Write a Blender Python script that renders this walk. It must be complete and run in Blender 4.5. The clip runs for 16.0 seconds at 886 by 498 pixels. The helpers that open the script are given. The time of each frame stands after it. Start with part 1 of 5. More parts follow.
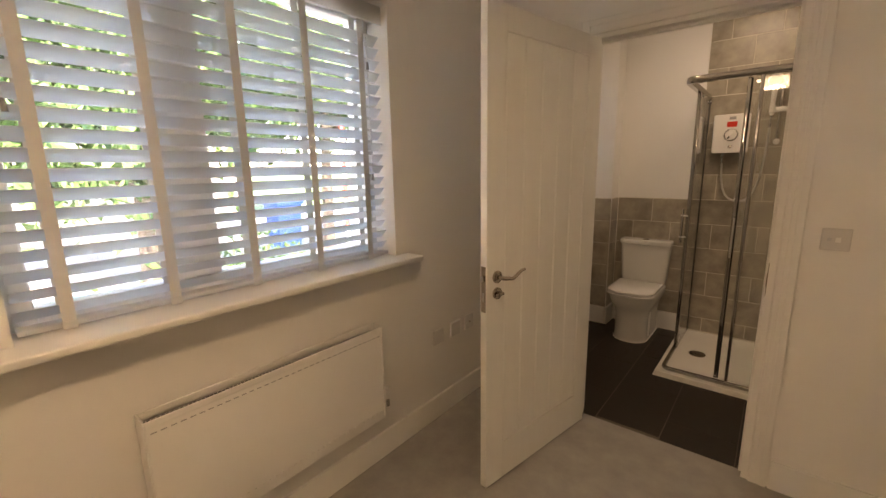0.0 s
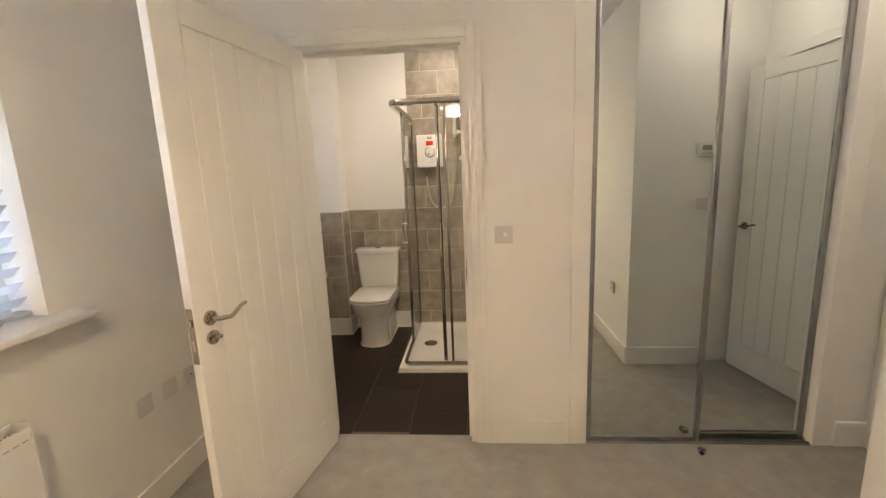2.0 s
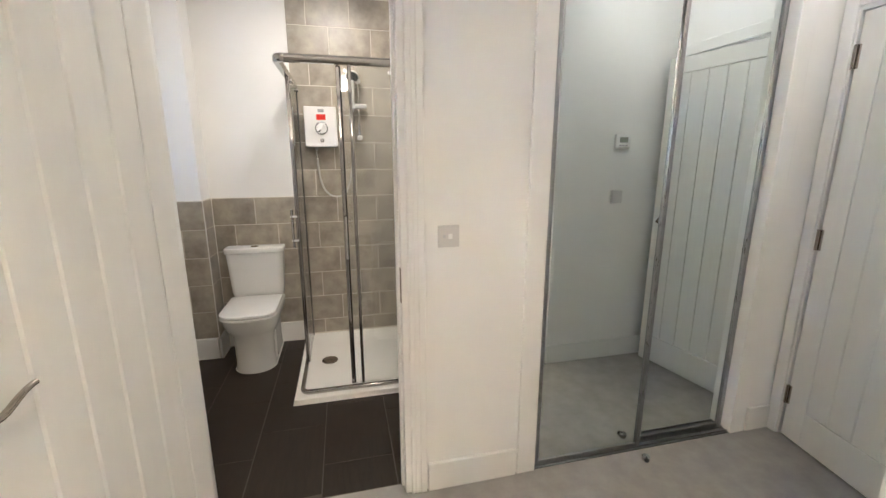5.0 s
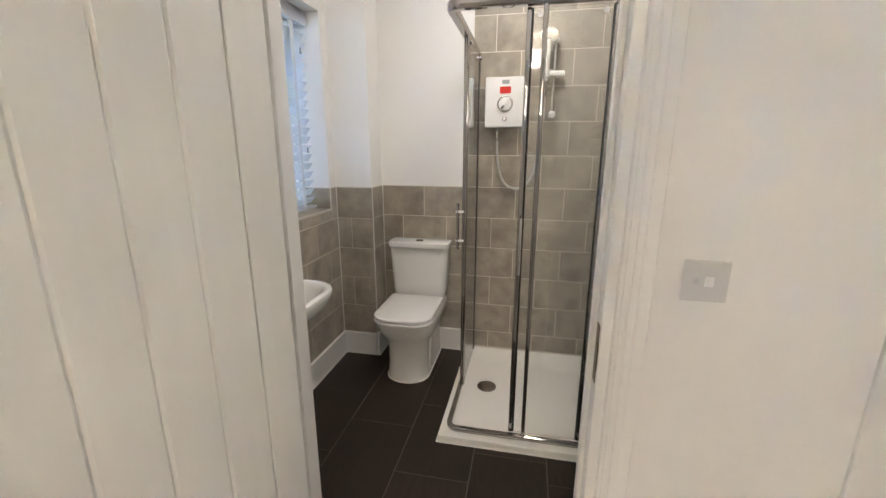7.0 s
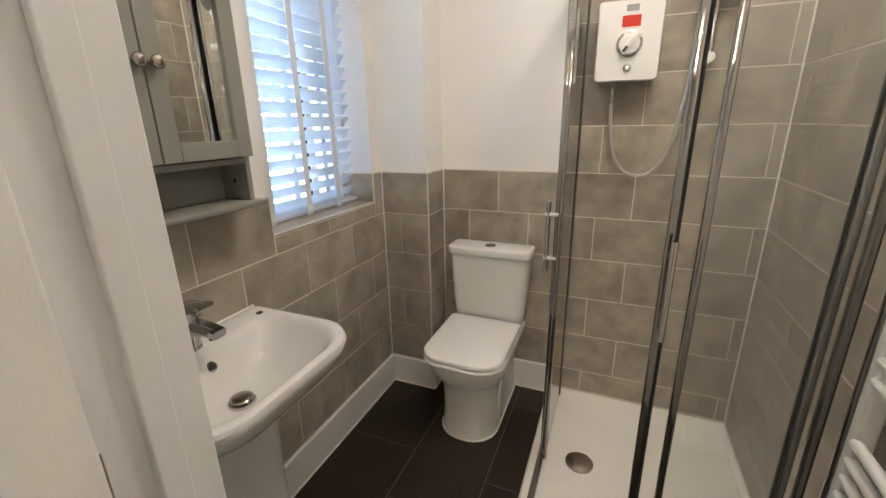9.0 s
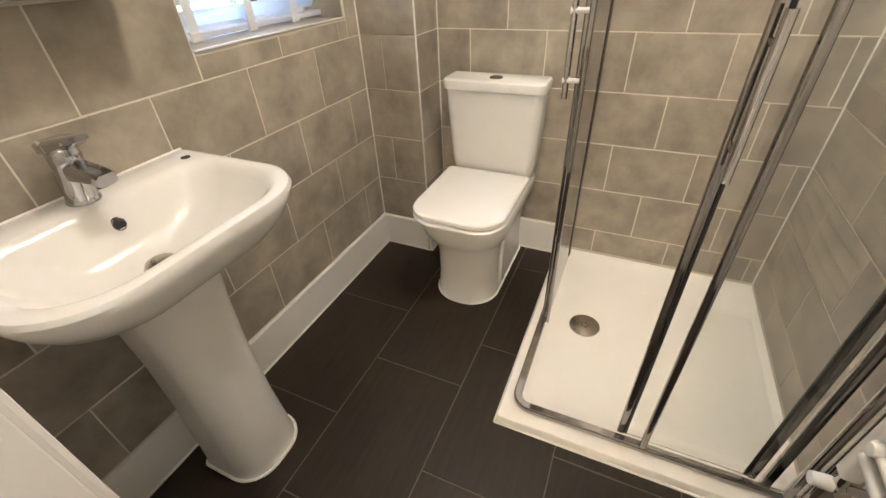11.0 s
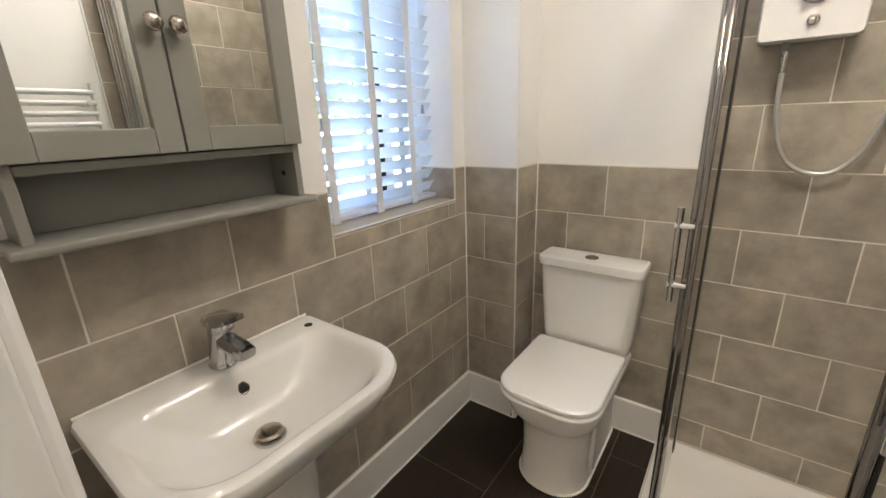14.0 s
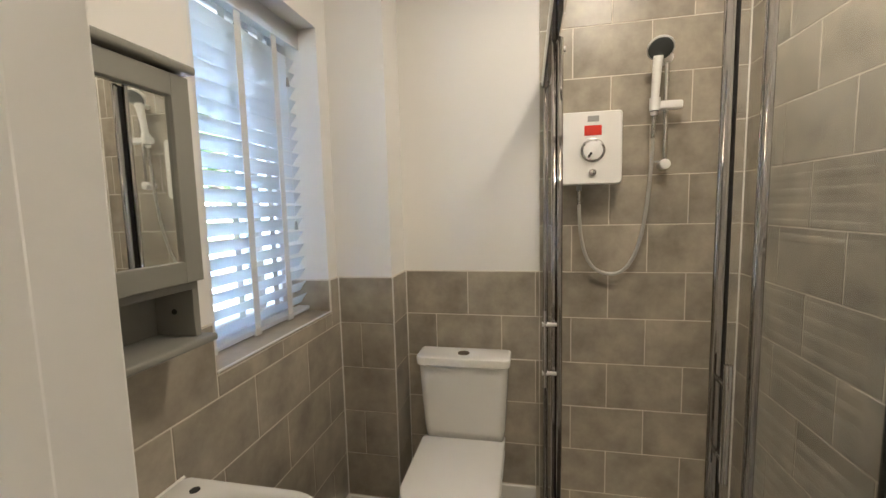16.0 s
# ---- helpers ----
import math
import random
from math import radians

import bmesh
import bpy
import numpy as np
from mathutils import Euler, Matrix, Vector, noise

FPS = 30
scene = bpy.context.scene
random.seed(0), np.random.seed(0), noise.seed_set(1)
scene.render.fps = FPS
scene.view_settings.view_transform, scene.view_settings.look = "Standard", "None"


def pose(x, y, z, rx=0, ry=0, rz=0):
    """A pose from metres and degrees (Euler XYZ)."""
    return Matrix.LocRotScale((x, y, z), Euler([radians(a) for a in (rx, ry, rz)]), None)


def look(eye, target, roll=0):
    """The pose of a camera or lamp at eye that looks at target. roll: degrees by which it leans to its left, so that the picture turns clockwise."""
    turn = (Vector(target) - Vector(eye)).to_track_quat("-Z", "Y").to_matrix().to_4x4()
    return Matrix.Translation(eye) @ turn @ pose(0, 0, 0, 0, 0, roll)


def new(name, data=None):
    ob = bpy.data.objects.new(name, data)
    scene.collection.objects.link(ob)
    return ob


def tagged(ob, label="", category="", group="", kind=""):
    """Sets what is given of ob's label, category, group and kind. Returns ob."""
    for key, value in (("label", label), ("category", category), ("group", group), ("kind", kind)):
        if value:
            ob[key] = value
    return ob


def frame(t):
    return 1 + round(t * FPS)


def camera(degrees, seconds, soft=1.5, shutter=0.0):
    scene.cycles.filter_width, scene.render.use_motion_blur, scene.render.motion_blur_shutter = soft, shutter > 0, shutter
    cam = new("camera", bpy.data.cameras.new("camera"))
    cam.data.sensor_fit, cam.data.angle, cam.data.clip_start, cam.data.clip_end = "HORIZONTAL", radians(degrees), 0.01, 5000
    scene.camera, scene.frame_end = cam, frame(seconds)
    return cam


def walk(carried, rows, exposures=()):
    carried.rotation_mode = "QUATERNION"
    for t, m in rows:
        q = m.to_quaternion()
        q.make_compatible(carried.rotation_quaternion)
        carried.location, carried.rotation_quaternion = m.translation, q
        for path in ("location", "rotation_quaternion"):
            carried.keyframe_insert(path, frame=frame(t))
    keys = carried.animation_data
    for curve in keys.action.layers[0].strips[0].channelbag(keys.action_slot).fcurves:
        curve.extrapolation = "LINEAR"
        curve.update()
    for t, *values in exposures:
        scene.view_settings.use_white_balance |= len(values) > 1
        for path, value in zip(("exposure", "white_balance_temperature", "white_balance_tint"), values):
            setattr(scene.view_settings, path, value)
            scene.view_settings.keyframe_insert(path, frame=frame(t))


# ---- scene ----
cam = camera(94.3, 16.0)
PATH = [
    (0, (-0.07, -0.215, 1.43), (-1.312, 1.305, 1.046), -1.0),
    (0.5, (-0.045, -0.2, 1.43), (-1.007, 1.513, 1.055), -1.0),
    (1, (-0.037, -0.181, 1.435), (-0.726, 1.659, 1.063), -1.3),
    (1.5, (-0.01, -0.149, 1.435), (-0.44, 1.77, 1.074), -1.8),
    (2, (-0.029, -0.085, 1.436), (-0.182, 1.878, 1.083), -2.3),
    (2.5, (-0.082, -0.005, 1.443), (0.058, 1.959, 1.092), -2.4),
    (3, (-0.171, 0.063, 1.438), (0.252, 1.983, 1.075), -1.9),
    (3.2, (-0.232, 0.085, 1.445), (0.293, 1.978, 1.072), -1.8),
    (5.3, (-0.272, 0.500, 1.427), (0.150, 2.412, 0.987), 0.9),
    (5.5, (-0.266, 0.559, 1.42), (0.079, 2.479, 0.975), 0.9),
    (6, (-0.251, 0.727, 1.409), (-0.158, 2.668, 0.939), 0.7),
    (6.5, (-0.265, 0.867, 1.411), (-0.425, 2.803, 0.934), 0.2),
    (7, (-0.241, 1.058, 1.399), (-0.632, 2.959, 0.915), 0.1),
    (7.5, (-0.242, 1.253, 1.383), (-0.815, 3.105, 0.889), -0.5),
    (8, (-0.312, 1.475, 1.385), (-1.003, 3.279, 0.869), -1.0),
    (8.2, (-0.337, 1.536, 1.389), (-1.054, 3.328, 0.867), -1.3),
    (10.3, (-0.434, 2.024, 1.267), (-1.175, 3.642, 0.353), -2.6),
    (10.5, (-0.426, 2.03, 1.242), (-1.155, 3.605, 0.249), -2.8),
    (11, (-0.426, 2.03, 1.188), (-1.127, 3.496, 0.022), -2.9),
    (11.5, (-0.421, 2.03, 1.139), (-1.13, 3.415, -0.118), -3.1),
    (12, (-0.427, 2.046, 1.145), (-1.196, 3.415, -0.094), -3.2),
    (12.5, (-0.445, 2.056, 1.186), (-1.328, 3.451, 0.058), -3.3),
    (13, (-0.471, 2.052, 1.242), (-1.466, 3.496, 0.28), -2.8),
    (13.5, (-0.477, 2.043, 1.288), (-1.57, 3.527, 0.51), -2.3),
    (14, (-0.483, 2.036, 1.333), (-1.619, 3.57, 0.737), -2.0),
    (14.5, (-0.48, 2.037, 1.372), (-1.59, 3.638, 0.923), -1.5),
    (15, (-0.501, 2.013, 1.409), (-1.546, 3.691, 1.100), -1.4),
    (15.5, (-0.597, 1.954, 1.421), (-1.384, 3.776, 1.172), -1.4),
    (16, (-0.648, 1.893, 1.433), (-1.051, 3.841, 1.233), -1.4),
]
walk(cam, [(t, look(eye, target, roll)) for t, eye, target, roll in PATH],
     exposures=[(0.0, 4.4, 7900, 23), (1.2, 4.95, 7700, 22), (2.0, 5.4, 6500, 16), (3.0, 5.6, 5500, 14), (5.5, 5.75, 5350, 13), (7.0, 5.55, 5350, 13), (8.0, 5.4, 5450, 13), (10.5, 6.1, 5850, 13), (11.8, 6.55, 5850, 13), (12.5, 6.45, 5700, 13), (14.0, 5.75, 5600, 12), (16.0, 5.25, 5950, 11)])

# ---- world, sun, lamps ----
SUN_ELEV, SUN_AZ = 48.0, 140.0
world = bpy.data.worlds.new("world")
scene.world = world
world.use_nodes = True
_wn = world.node_tree
_sky = _wn.nodes.new("ShaderNodeTexSky")
_sky.sky_type = "NISHITA"
_sky.sun_disc = False
_sky.sun_elevation = radians(SUN_ELEV)
_sky.sun_rotation = radians(SUN_AZ)
_wn.links.new(_sky.outputs[0], _wn.nodes["Background"].inputs[0])
_wn.nodes["Background"].inputs[1].default_value = 0.15

_sd = bpy.data.lights.new("sun", "SUN")
_sd.energy, _sd.angle, _sd.color = 3.2, radians(0.5), (1.0, 0.97, 0.92)
sun = new("sun", _sd)
_a = radians(SUN_AZ)
_dir = Vector((math.sin(_a) * math.cos(radians(SUN_ELEV)), math.cos(_a) * math.cos(radians(SUN_ELEV)), math.sin(radians(SUN_ELEV))))
sun.matrix_world = look(_dir * 30, (0, 0, 0))

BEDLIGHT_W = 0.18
WARM = (1.0, 0.80, 0.545)


def area_lamp(x, y, z, size, watts, col):
    d = bpy.data.lights.new("lamp_light", "AREA")
    d.shape, d.size, d.energy, d.color = "DISK", size, watts, col
    o = new("lamp_light", d)
    o.matrix_world = pose(x, y, z)
    return o


# ---- materials ----
def _mat(name):
    m = bpy.data.materials.new(name)
    m.use_nodes = True
    nt = m.node_tree
    return m, nt, nt.nodes["Principled BSDF"]


def surface(name, col, rough=0.5, metal=0.0, var=0.06, scale=6.0, bump=0.0, bscale=200.0, coat=0.0, ob_var=0.0, rough_var=0.08, stretch=(1, 1, 1), spec=0.5):
    """A painted, fired or metal surface: base colour with cloudy variation, grain relief and uneven gloss."""
    m, nt, b = _mat(name)
    n, l = nt.nodes, nt.links
    tc = n.new("ShaderNodeTexCoord")
    mp = n.new("ShaderNodeMapping")
    mp.inputs["Scale"].default_value = stretch
    l.new(tc.outputs["Object"], mp.inputs[0])
    vec = mp.outputs[0]
    oi = n.new("ShaderNodeObjectInfo")
    if ob_var:
        add = n.new("ShaderNodeVectorMath")
        add.operation = "MULTIPLY_ADD"
        comb = n.new("ShaderNodeCombineXYZ")
        for i in range(3):
            l.new(oi.outputs["Random"], comb.inputs[i])
        l.new(comb.outputs[0], add.inputs[0])
        add.inputs[1].default_value = (37.0, 61.0, 17.0)
        l.new(vec, add.inputs[2])
        vec = add.outputs[0]
    nz = n.new("ShaderNodeTexNoise")
    nz.inputs["Scale"].default_value, nz.inputs["Detail"].default_value, nz.inputs["Roughness"].default_value = scale, 6, 0.6
    l.new(vec, nz.inputs["Vector"])
    ramp = n.new("ShaderNodeMapRange")
    ramp.inputs[1].default_value, ramp.inputs[2].default_value = 0.25, 0.75
    ramp.inputs[3].default_value, ramp.inputs[4].default_value = 1 - var, 1 + var
    l.new(nz.outputs[0], ramp.inputs[0])
    val = ramp.outputs[0]
    if ob_var:
        mr = n.new("ShaderNodeMapRange")
        mr.inputs[3].default_value, mr.inputs[4].default_value = 1 - ob_var, 1 + ob_var
        l.new(oi.outputs["Random"], mr.inputs[0])
        mu = n.new("ShaderNodeMath")
        mu.operation = "MULTIPLY"
        l.new(val, mu.inputs[0])
        l.new(mr.outputs[0], mu.inputs[1])
        val = mu.outputs[0]
    mix = n.new("ShaderNodeVectorMath")
    mix.operation = "SCALE"
    mix.inputs[0].default_value = col
    l.new(val, mix.inputs["Scale"])
    l.new(mix.outputs[0], b.inputs["Base Color"])
    rr = n.new("ShaderNodeMapRange")
    rr.inputs[1].default_value, rr.inputs[2].default_value = 0.3, 0.7
    rr.inputs[3].default_value, rr.inputs[4].default_value = max(0.02, rough * (1 - rough_var * 2)), min(1.0, rough * (1 + rough_var * 2))
    l.new(nz.outputs[0], rr.inputs[0])
    l.new(rr.outputs[0], b.inputs["Roughness"])
    b.inputs["Metallic"].default_value = metal
    b.inputs["Specular IOR Level"].default_value = spec
    b.inputs["Coat Weight"].default_value = coat
    b.inputs["Coat Roughness"].default_value = 0.06
    if bump:
        nb = n.new("ShaderNodeTexNoise")
        nb.inputs["Scale"].default_value, nb.inputs["Detail"].default_value = bscale, 4
        l.new(vec, nb.inputs["Vector"])
        bp = n.new("ShaderNodeBump")
        bp.inputs["Strength"].default_value, bp.inputs["Distance"].default_value = min(1.0, bump), 0.002
        l.new(nb.outputs[0], bp.inputs["Height"])
        l.new(bp.outputs[0], b.inputs["Normal"])
    return m


def glass_mat(name, tint=(0.97, 0.99, 0.98), ior=1.45, rough=0.0):
    m, nt, b = _mat(name)
    b.inputs["Base Color"].default_value = (*tint, 1)
    b.inputs["Transmission Weight"].default_value = 1.0
    b.inputs["Roughness"].default_value = rough
    b.inputs["IOR"].default_value = ior
    return m


def glow_mat(name, col, strength):
    m, nt, b = _mat(name)
    b.inputs["Base Color"].default_value = (0.8, 0.8, 0.8, 1)
    b.inputs["Emission Color"].default_value = (*col, 1)
    b.inputs["Emission Strength"].default_value = strength
    return m


PAINT = surface("wall_paint", (0.80, 0.785, 0.755), 0.75, var=0.02, scale=2.0, bump=0.12, bscale=260)
CEIL = surface("ceiling_paint", (0.82, 0.81, 0.79), 0.85, var=0.02, scale=2.0, bump=0.1, bscale=220)
GLOSS = surface("white_satin_woodwork", (0.79, 0.78, 0.75), 0.38, var=0.02, scale=5.0, bump=0.05, bscale=90)
DOORP = surface("white_painted_door", (0.78, 0.77, 0.73), 0.42, var=0.02, scale=4.0, bump=0.10, bscale=120, stretch=(6, 6, 0.5))
CARPET = surface("grey_carpet", (0.33, 0.315, 0.295), 0.98, var=0.16, scale=9.0, bump=1.0, bscale=420)
TILE = surface("greige_wall_tile", (0.35, 0.312, 0.252), 0.34, var=0.40, scale=7.0, bump=0.10, bscale=60, ob_var=0.07)
GROUT = surface("cream_grout", (0.72, 0.67, 0.58), 0.85, var=0.07, scale=12, bump=0.3, bscale=300)
FTILE = surface("charcoal_floor_tile", (0.0250, 0.0180, 0.0125), 0.40, spec=0.30, var=0.34, scale=9.0, bump=0.25, bscale=70, ob_var=0.08, stretch=(9, 0.8, 1))
FGROUT = surface("grey_floor_grout", (0.12, 0.102, 0.082), 0.9, var=0.1, scale=20, bump=0.3, bscale=300)
CERAMIC = surface("white_glazed_ceramic", (0.77, 0.76, 0.73), 0.16, var=0.012, scale=3, coat=0.15, rough_var=0.2)
ACRYL = surface("white_acrylic_tray", (0.82, 0.80, 0.75), 0.24, var=0.015, scale=4, coat=0.15)
PLASTIC = surface("white_plastic", (0.78, 0.77, 0.75), 0.33, var=0.012, scale=8)
SEATP = surface("white_toilet_seat", (0.82, 0.81, 0.79), 0.2, var=0.01, scale=5, coat=0.3)
CHROME = surface("polished_chrome", (0.62, 0.61, 0.60), 0.09, metal=1.0, var=0.02, scale=12, rough_var=0.3)
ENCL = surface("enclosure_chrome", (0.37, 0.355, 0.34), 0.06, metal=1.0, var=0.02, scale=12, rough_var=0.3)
TAPC = surface("tap_chrome", (0.45, 0.45, 0.46), 0.08, metal=1.0, var=0.02, scale=12, rough_var=0.3)
NICKEL = surface("brushed_nickel", (0.44, 0.39, 0.34), 0.17, metal=1.0, var=0.05, scale=30, bump=0.08, bscale=300, stretch=(1, 8, 1))
ALU = surface("brushed_aluminium", (0.34, 0.34, 0.345), 0.30, metal=1.0, var=0.03, scale=20, stretch=(20, 20, 1))
GREYP = surface("grey_painted_wood", (0.245, 0.242, 0.215), 0.46, var=0.03, scale=5, bump=0.06, bscale=110)
SLAT = surface("white_faux_wood_slat", (0.80, 0.80, 0.80), 0.45, var=0.02, scale=9, bump=0.05, bscale=120, stretch=(1, 0.2, 1))
def add_translucency(m, amount):
    """Lets some light through a thin pale material."""
    nt = m.node_tree
    b_ = nt.nodes["Principled BSDF"]
    tr = nt.nodes.new("ShaderNodeBsdfTranslucent")
    tr.inputs[0].default_value = (0.77, 0.79, 0.81, 1)
    mx = nt.nodes.new("ShaderNodeMixShader")
    mx.inputs[0].default_value = amount
    nt.links.new(b_.outputs[0], mx.inputs[1])
    nt.links.new(tr.outputs[0], mx.inputs[2])
    nt.links.new(mx.outputs[0], nt.nodes["Material Output"].inputs[0])


add_translucency(SLAT, 0.62)
TAPE = surface("cream_ladder_tape", (0.78, 0.76, 0.72), 0.9, var=0.05, scale=30, bump=0.4, bscale=500)
add_translucency(TAPE, 0.3)
UPVC = surface("white_upvc", (0.80, 0.81, 0.82), 0.3, var=0.01, scale=5)
RADP = surface("white_radiator_enamel", (0.79, 0.78, 0.75), 0.30, var=0.012, scale=5, rough_var=0.02)
PLATE = surface("off_white_plate", (0.60, 0.585, 0.57), 0.4, var=0.015, scale=10)
SPRAY = surface("dark_grey_spray_face", (0.09, 0.10, 0.10), 0.35, var=0.05, scale=30)
BLACK = surface("black_rubber", (0.018, 0.018, 0.018), 0.6, var=0.1, scale=20)
BRONZE = surface("aged_bronze", (0.16, 0.125, 0.085), 0.38, metal=0.9, var=0.12, scale=30)
INDIC = surface("pale_grey_plastic", (0.52, 0.52, 0.53), 0.35, var=0.02, scale=20)
# near-black colour paints the shade inside slots and holes; also the house panes
DARK = surface("dark_recess", (0.03, 0.03, 0.03), 0.8, var=0.1, scale=20)
RED = surface("red_display", (0.62, 0.03, 0.015), 0.3, var=0.04, scale=30)
GREYPL = surface("grey_plastic", (0.33, 0.33, 0.33), 0.35, var=0.02, scale=20)
LCD = surface("lcd_screen", (0.24, 0.26, 0.22), 0.2, var=0.02, scale=40)
SILIC = surface("white_silicone", (0.80, 0.78, 0.73), 0.4, var=0.03, scale=30)
GLASS = glass_mat("shower_glass", (0.975, 0.988, 0.982))
PANE = glass_mat("window_glass", (0.985, 0.99, 0.99))


def mirror_mat(name, col):
    m, nt, b = _mat(name)
    b.inputs["Base Color"].default_value = (*col, 1)
    b.inputs["Metallic"].default_value = 1.0
    b.inputs["Roughness"].default_value = 0.0
    return m


MIRROR = mirror_mat("silvered_mirror", (0.86, 0.88, 0.87))
WMIRROR = mirror_mat("grey_tinted_mirror", (0.75, 0.80, 0.80))


# ---- builders ----
def part(name, bm, material, parent=None, label="", smooth=False):
    """Links a bmesh as one mesh object, under a thing or part if given."""
    bmesh.ops.recalc_face_normals(bm, faces=bm.faces)
    me = bpy.data.meshes.new(name)
    bm.to_mesh(me)
    bm.free()
    me.materials.append(material)
    if smooth:
        for p in me.polygons:
            p.use_smooth = True
        me.set_sharp_from_angle(angle=radians(40))
    ob = new(name, me)
    if parent is not None:
        ob.parent = parent
    if label:
        ob["label"] = label
    return ob


def thing(name, x, y, z, label, category, group="", kind="", rz=0):
    ob = new(name)
    ob.empty_display_size = 0.05
    ob.matrix_basis = pose(x, y, z, 0, 0, rz)
    return tagged(ob, label, category, group, kind)


def B():
    return bmesh.new()


def box(bm, x0, x1, y0, y1, z0, z1, bev=0.0, seg=2):
    """Adds a box, its edges rounded by bev."""
    r = bmesh.ops.create_cube(bm, size=1.0)
    vs = r["verts"]
    for v in vs:
        v.co = Vector((x0 + (v.co.x + 0.5) * (x1 - x0), y0 + (v.co.y + 0.5) * (y1 - y0), z0 + (v.co.z + 0.5) * (z1 - z0)))
    if bev:
        es = list({e for v in vs for e in v.link_edges})
        bmesh.ops.bevel(bm, geom=es, offset=bev, segments=seg, profile=0.5, affect="EDGES")
    return bm


def cyl(bm, p0, p1, r, n=16, r2=None, bev=0.0):
    """Adds a rod or cone between two points."""
    p0, p1 = Vector(p0), Vector(p1)
    d = p1 - p0
    res = bmesh.ops.create_cone(bm, cap_ends=True, segments=n, radius1=r, radius2=r if r2 is None else r2, depth=d.length)
    m = Matrix.Translation((p0 + p1) / 2) @ d.to_track_quat("Z", "Y").to_matrix().to_4x4()
    bmesh.ops.transform(bm, matrix=m, verts=res["verts"])
    if bev:
        es = [e for e in {e for v in res["verts"] for e in v.link_edges} if any(len(f.verts) == n for f in e.link_faces)]
        bmesh.ops.bevel(bm, geom=es, offset=bev, segments=2, profile=0.5, affect="EDGES")
    return bm


def ball(bm, c, r, sx=1, sy=1, sz=1, n=16):
    res = bmesh.ops.create_uvsphere(bm, u_segments=n, v_segments=n // 2, radius=1)
    bmesh.ops.transform(bm, matrix=Matrix.Translation(c) @ Matrix.Diagonal((r * sx, r * sy, r * sz, 1)), verts=res["verts"])
    return bm


def loft(bm, rings, cap0=True, cap1=True):
    """Adds a skin over rings of equal length."""
    vs = [[bm.verts.new(p) for p in ring] for ring in rings]
    n = len(vs[0])
    for a, b in zip(vs, vs[1:]):
        for i in range(n):
            bm.faces.new((a[i], a[(i + 1) % n], b[(i + 1) % n], b[i]))
    if cap0:
        bm.faces.new(vs[0][::-1])
    if cap1:
        bm.faces.new(vs[-1])
    return bm


def tube(bm, pts, r, n=10):
    """Adds a round tube along a line of points."""
    pts = [Vector(p) for p in pts]
    rings = []
    side = None
    for i, p in enumerate(pts):
        t = (pts[min(i + 1, len(pts) - 1)] - pts[max(i - 1, 0)]).normalized()
        if side is None:
            side = t.orthogonal().normalized()
        side = (side - t * side.dot(t)).normalized()
        up = t.cross(side)
        rad = r(i / (len(pts) - 1)) if callable(r) else r
        rings.append([p + (side * math.cos(a) + up * math.sin(a)) * rad for a in (2 * math.pi * k / n for k in range(n))])
    return loft(bm, rings)


def bez(p0, p1, p2, p3, n=12):
    p0, p1, p2, p3 = (Vector(p) for p in (p0, p1, p2, p3))
    return [(1 - t) ** 3 * p0 + 3 * (1 - t) ** 2 * t * p1 + 3 * (1 - t) * t * t * p2 + t ** 3 * p3 for t in (k / n for k in range(n + 1))]


def rrect(x0, x1, y0, y1, z, r, n=5, rs=None):
    """A ring: a rectangle with round corners. rs: radii of the corners (x1y1, x0y1, x0y0, x1y0)."""
    rs = rs or (r, r, r, r)
    out = []
    for (cx, cy, a0), q in zip(((x1, y1, 0), (x0, y1, 90), (x0, y0, 180), (x1, y0, 270)), rs):
        sx, sy = (-1 if cx == x1 else 1), (-1 if cy == y1 else 1)
        for k in range(n + 1):
            a = radians(a0 + 90 * k / n)
            out.append(Vector((cx + sx * q + q * math.cos(a), cy + sy * q + q * math.sin(a), z)))
    return out


def wall(name, x0, x1, y0, y1, z0, z1, material=None, holes=(), axis="x"):
    """A wall slab with real openings. axis: the way it runs. holes: (from, to, bottom, top)."""
    bm = B()
    a0, a1 = (x0, x1) if axis == "x" else (y0, y1)
    cuts = sorted({a0, a1, *[v for h in holes for v in h[:2]]})
    for s0, s1 in zip(cuts, cuts[1:]):
        mid = (s0 + s1) / 2
        spans, z = [], z0
        for h in sorted([h for h in holes if h[0] < mid < h[1]], key=lambda h: h[2]):
            if h[2] > z:
                spans.append((z, h[2]))
            z = h[3]
        if z < z1:
            spans.append((z, z1))
        for b0, b1 in spans:
            if axis == "x":
                box(bm, s0, s1, y0, y1, b0, b1)
            else:
                box(bm, x0, x1, s0, s1, b0, b1)
    bmesh.ops.remove_doubles(bm, verts=bm.verts, dist=1e-5)
    ob = part(name, bm, material or PAINT)
    return tagged(ob, kind="structure")


def setting(name, bm, material, label="", smooth=False):
    return tagged(part(name, bm, material, smooth=smooth), label, kind="structure")


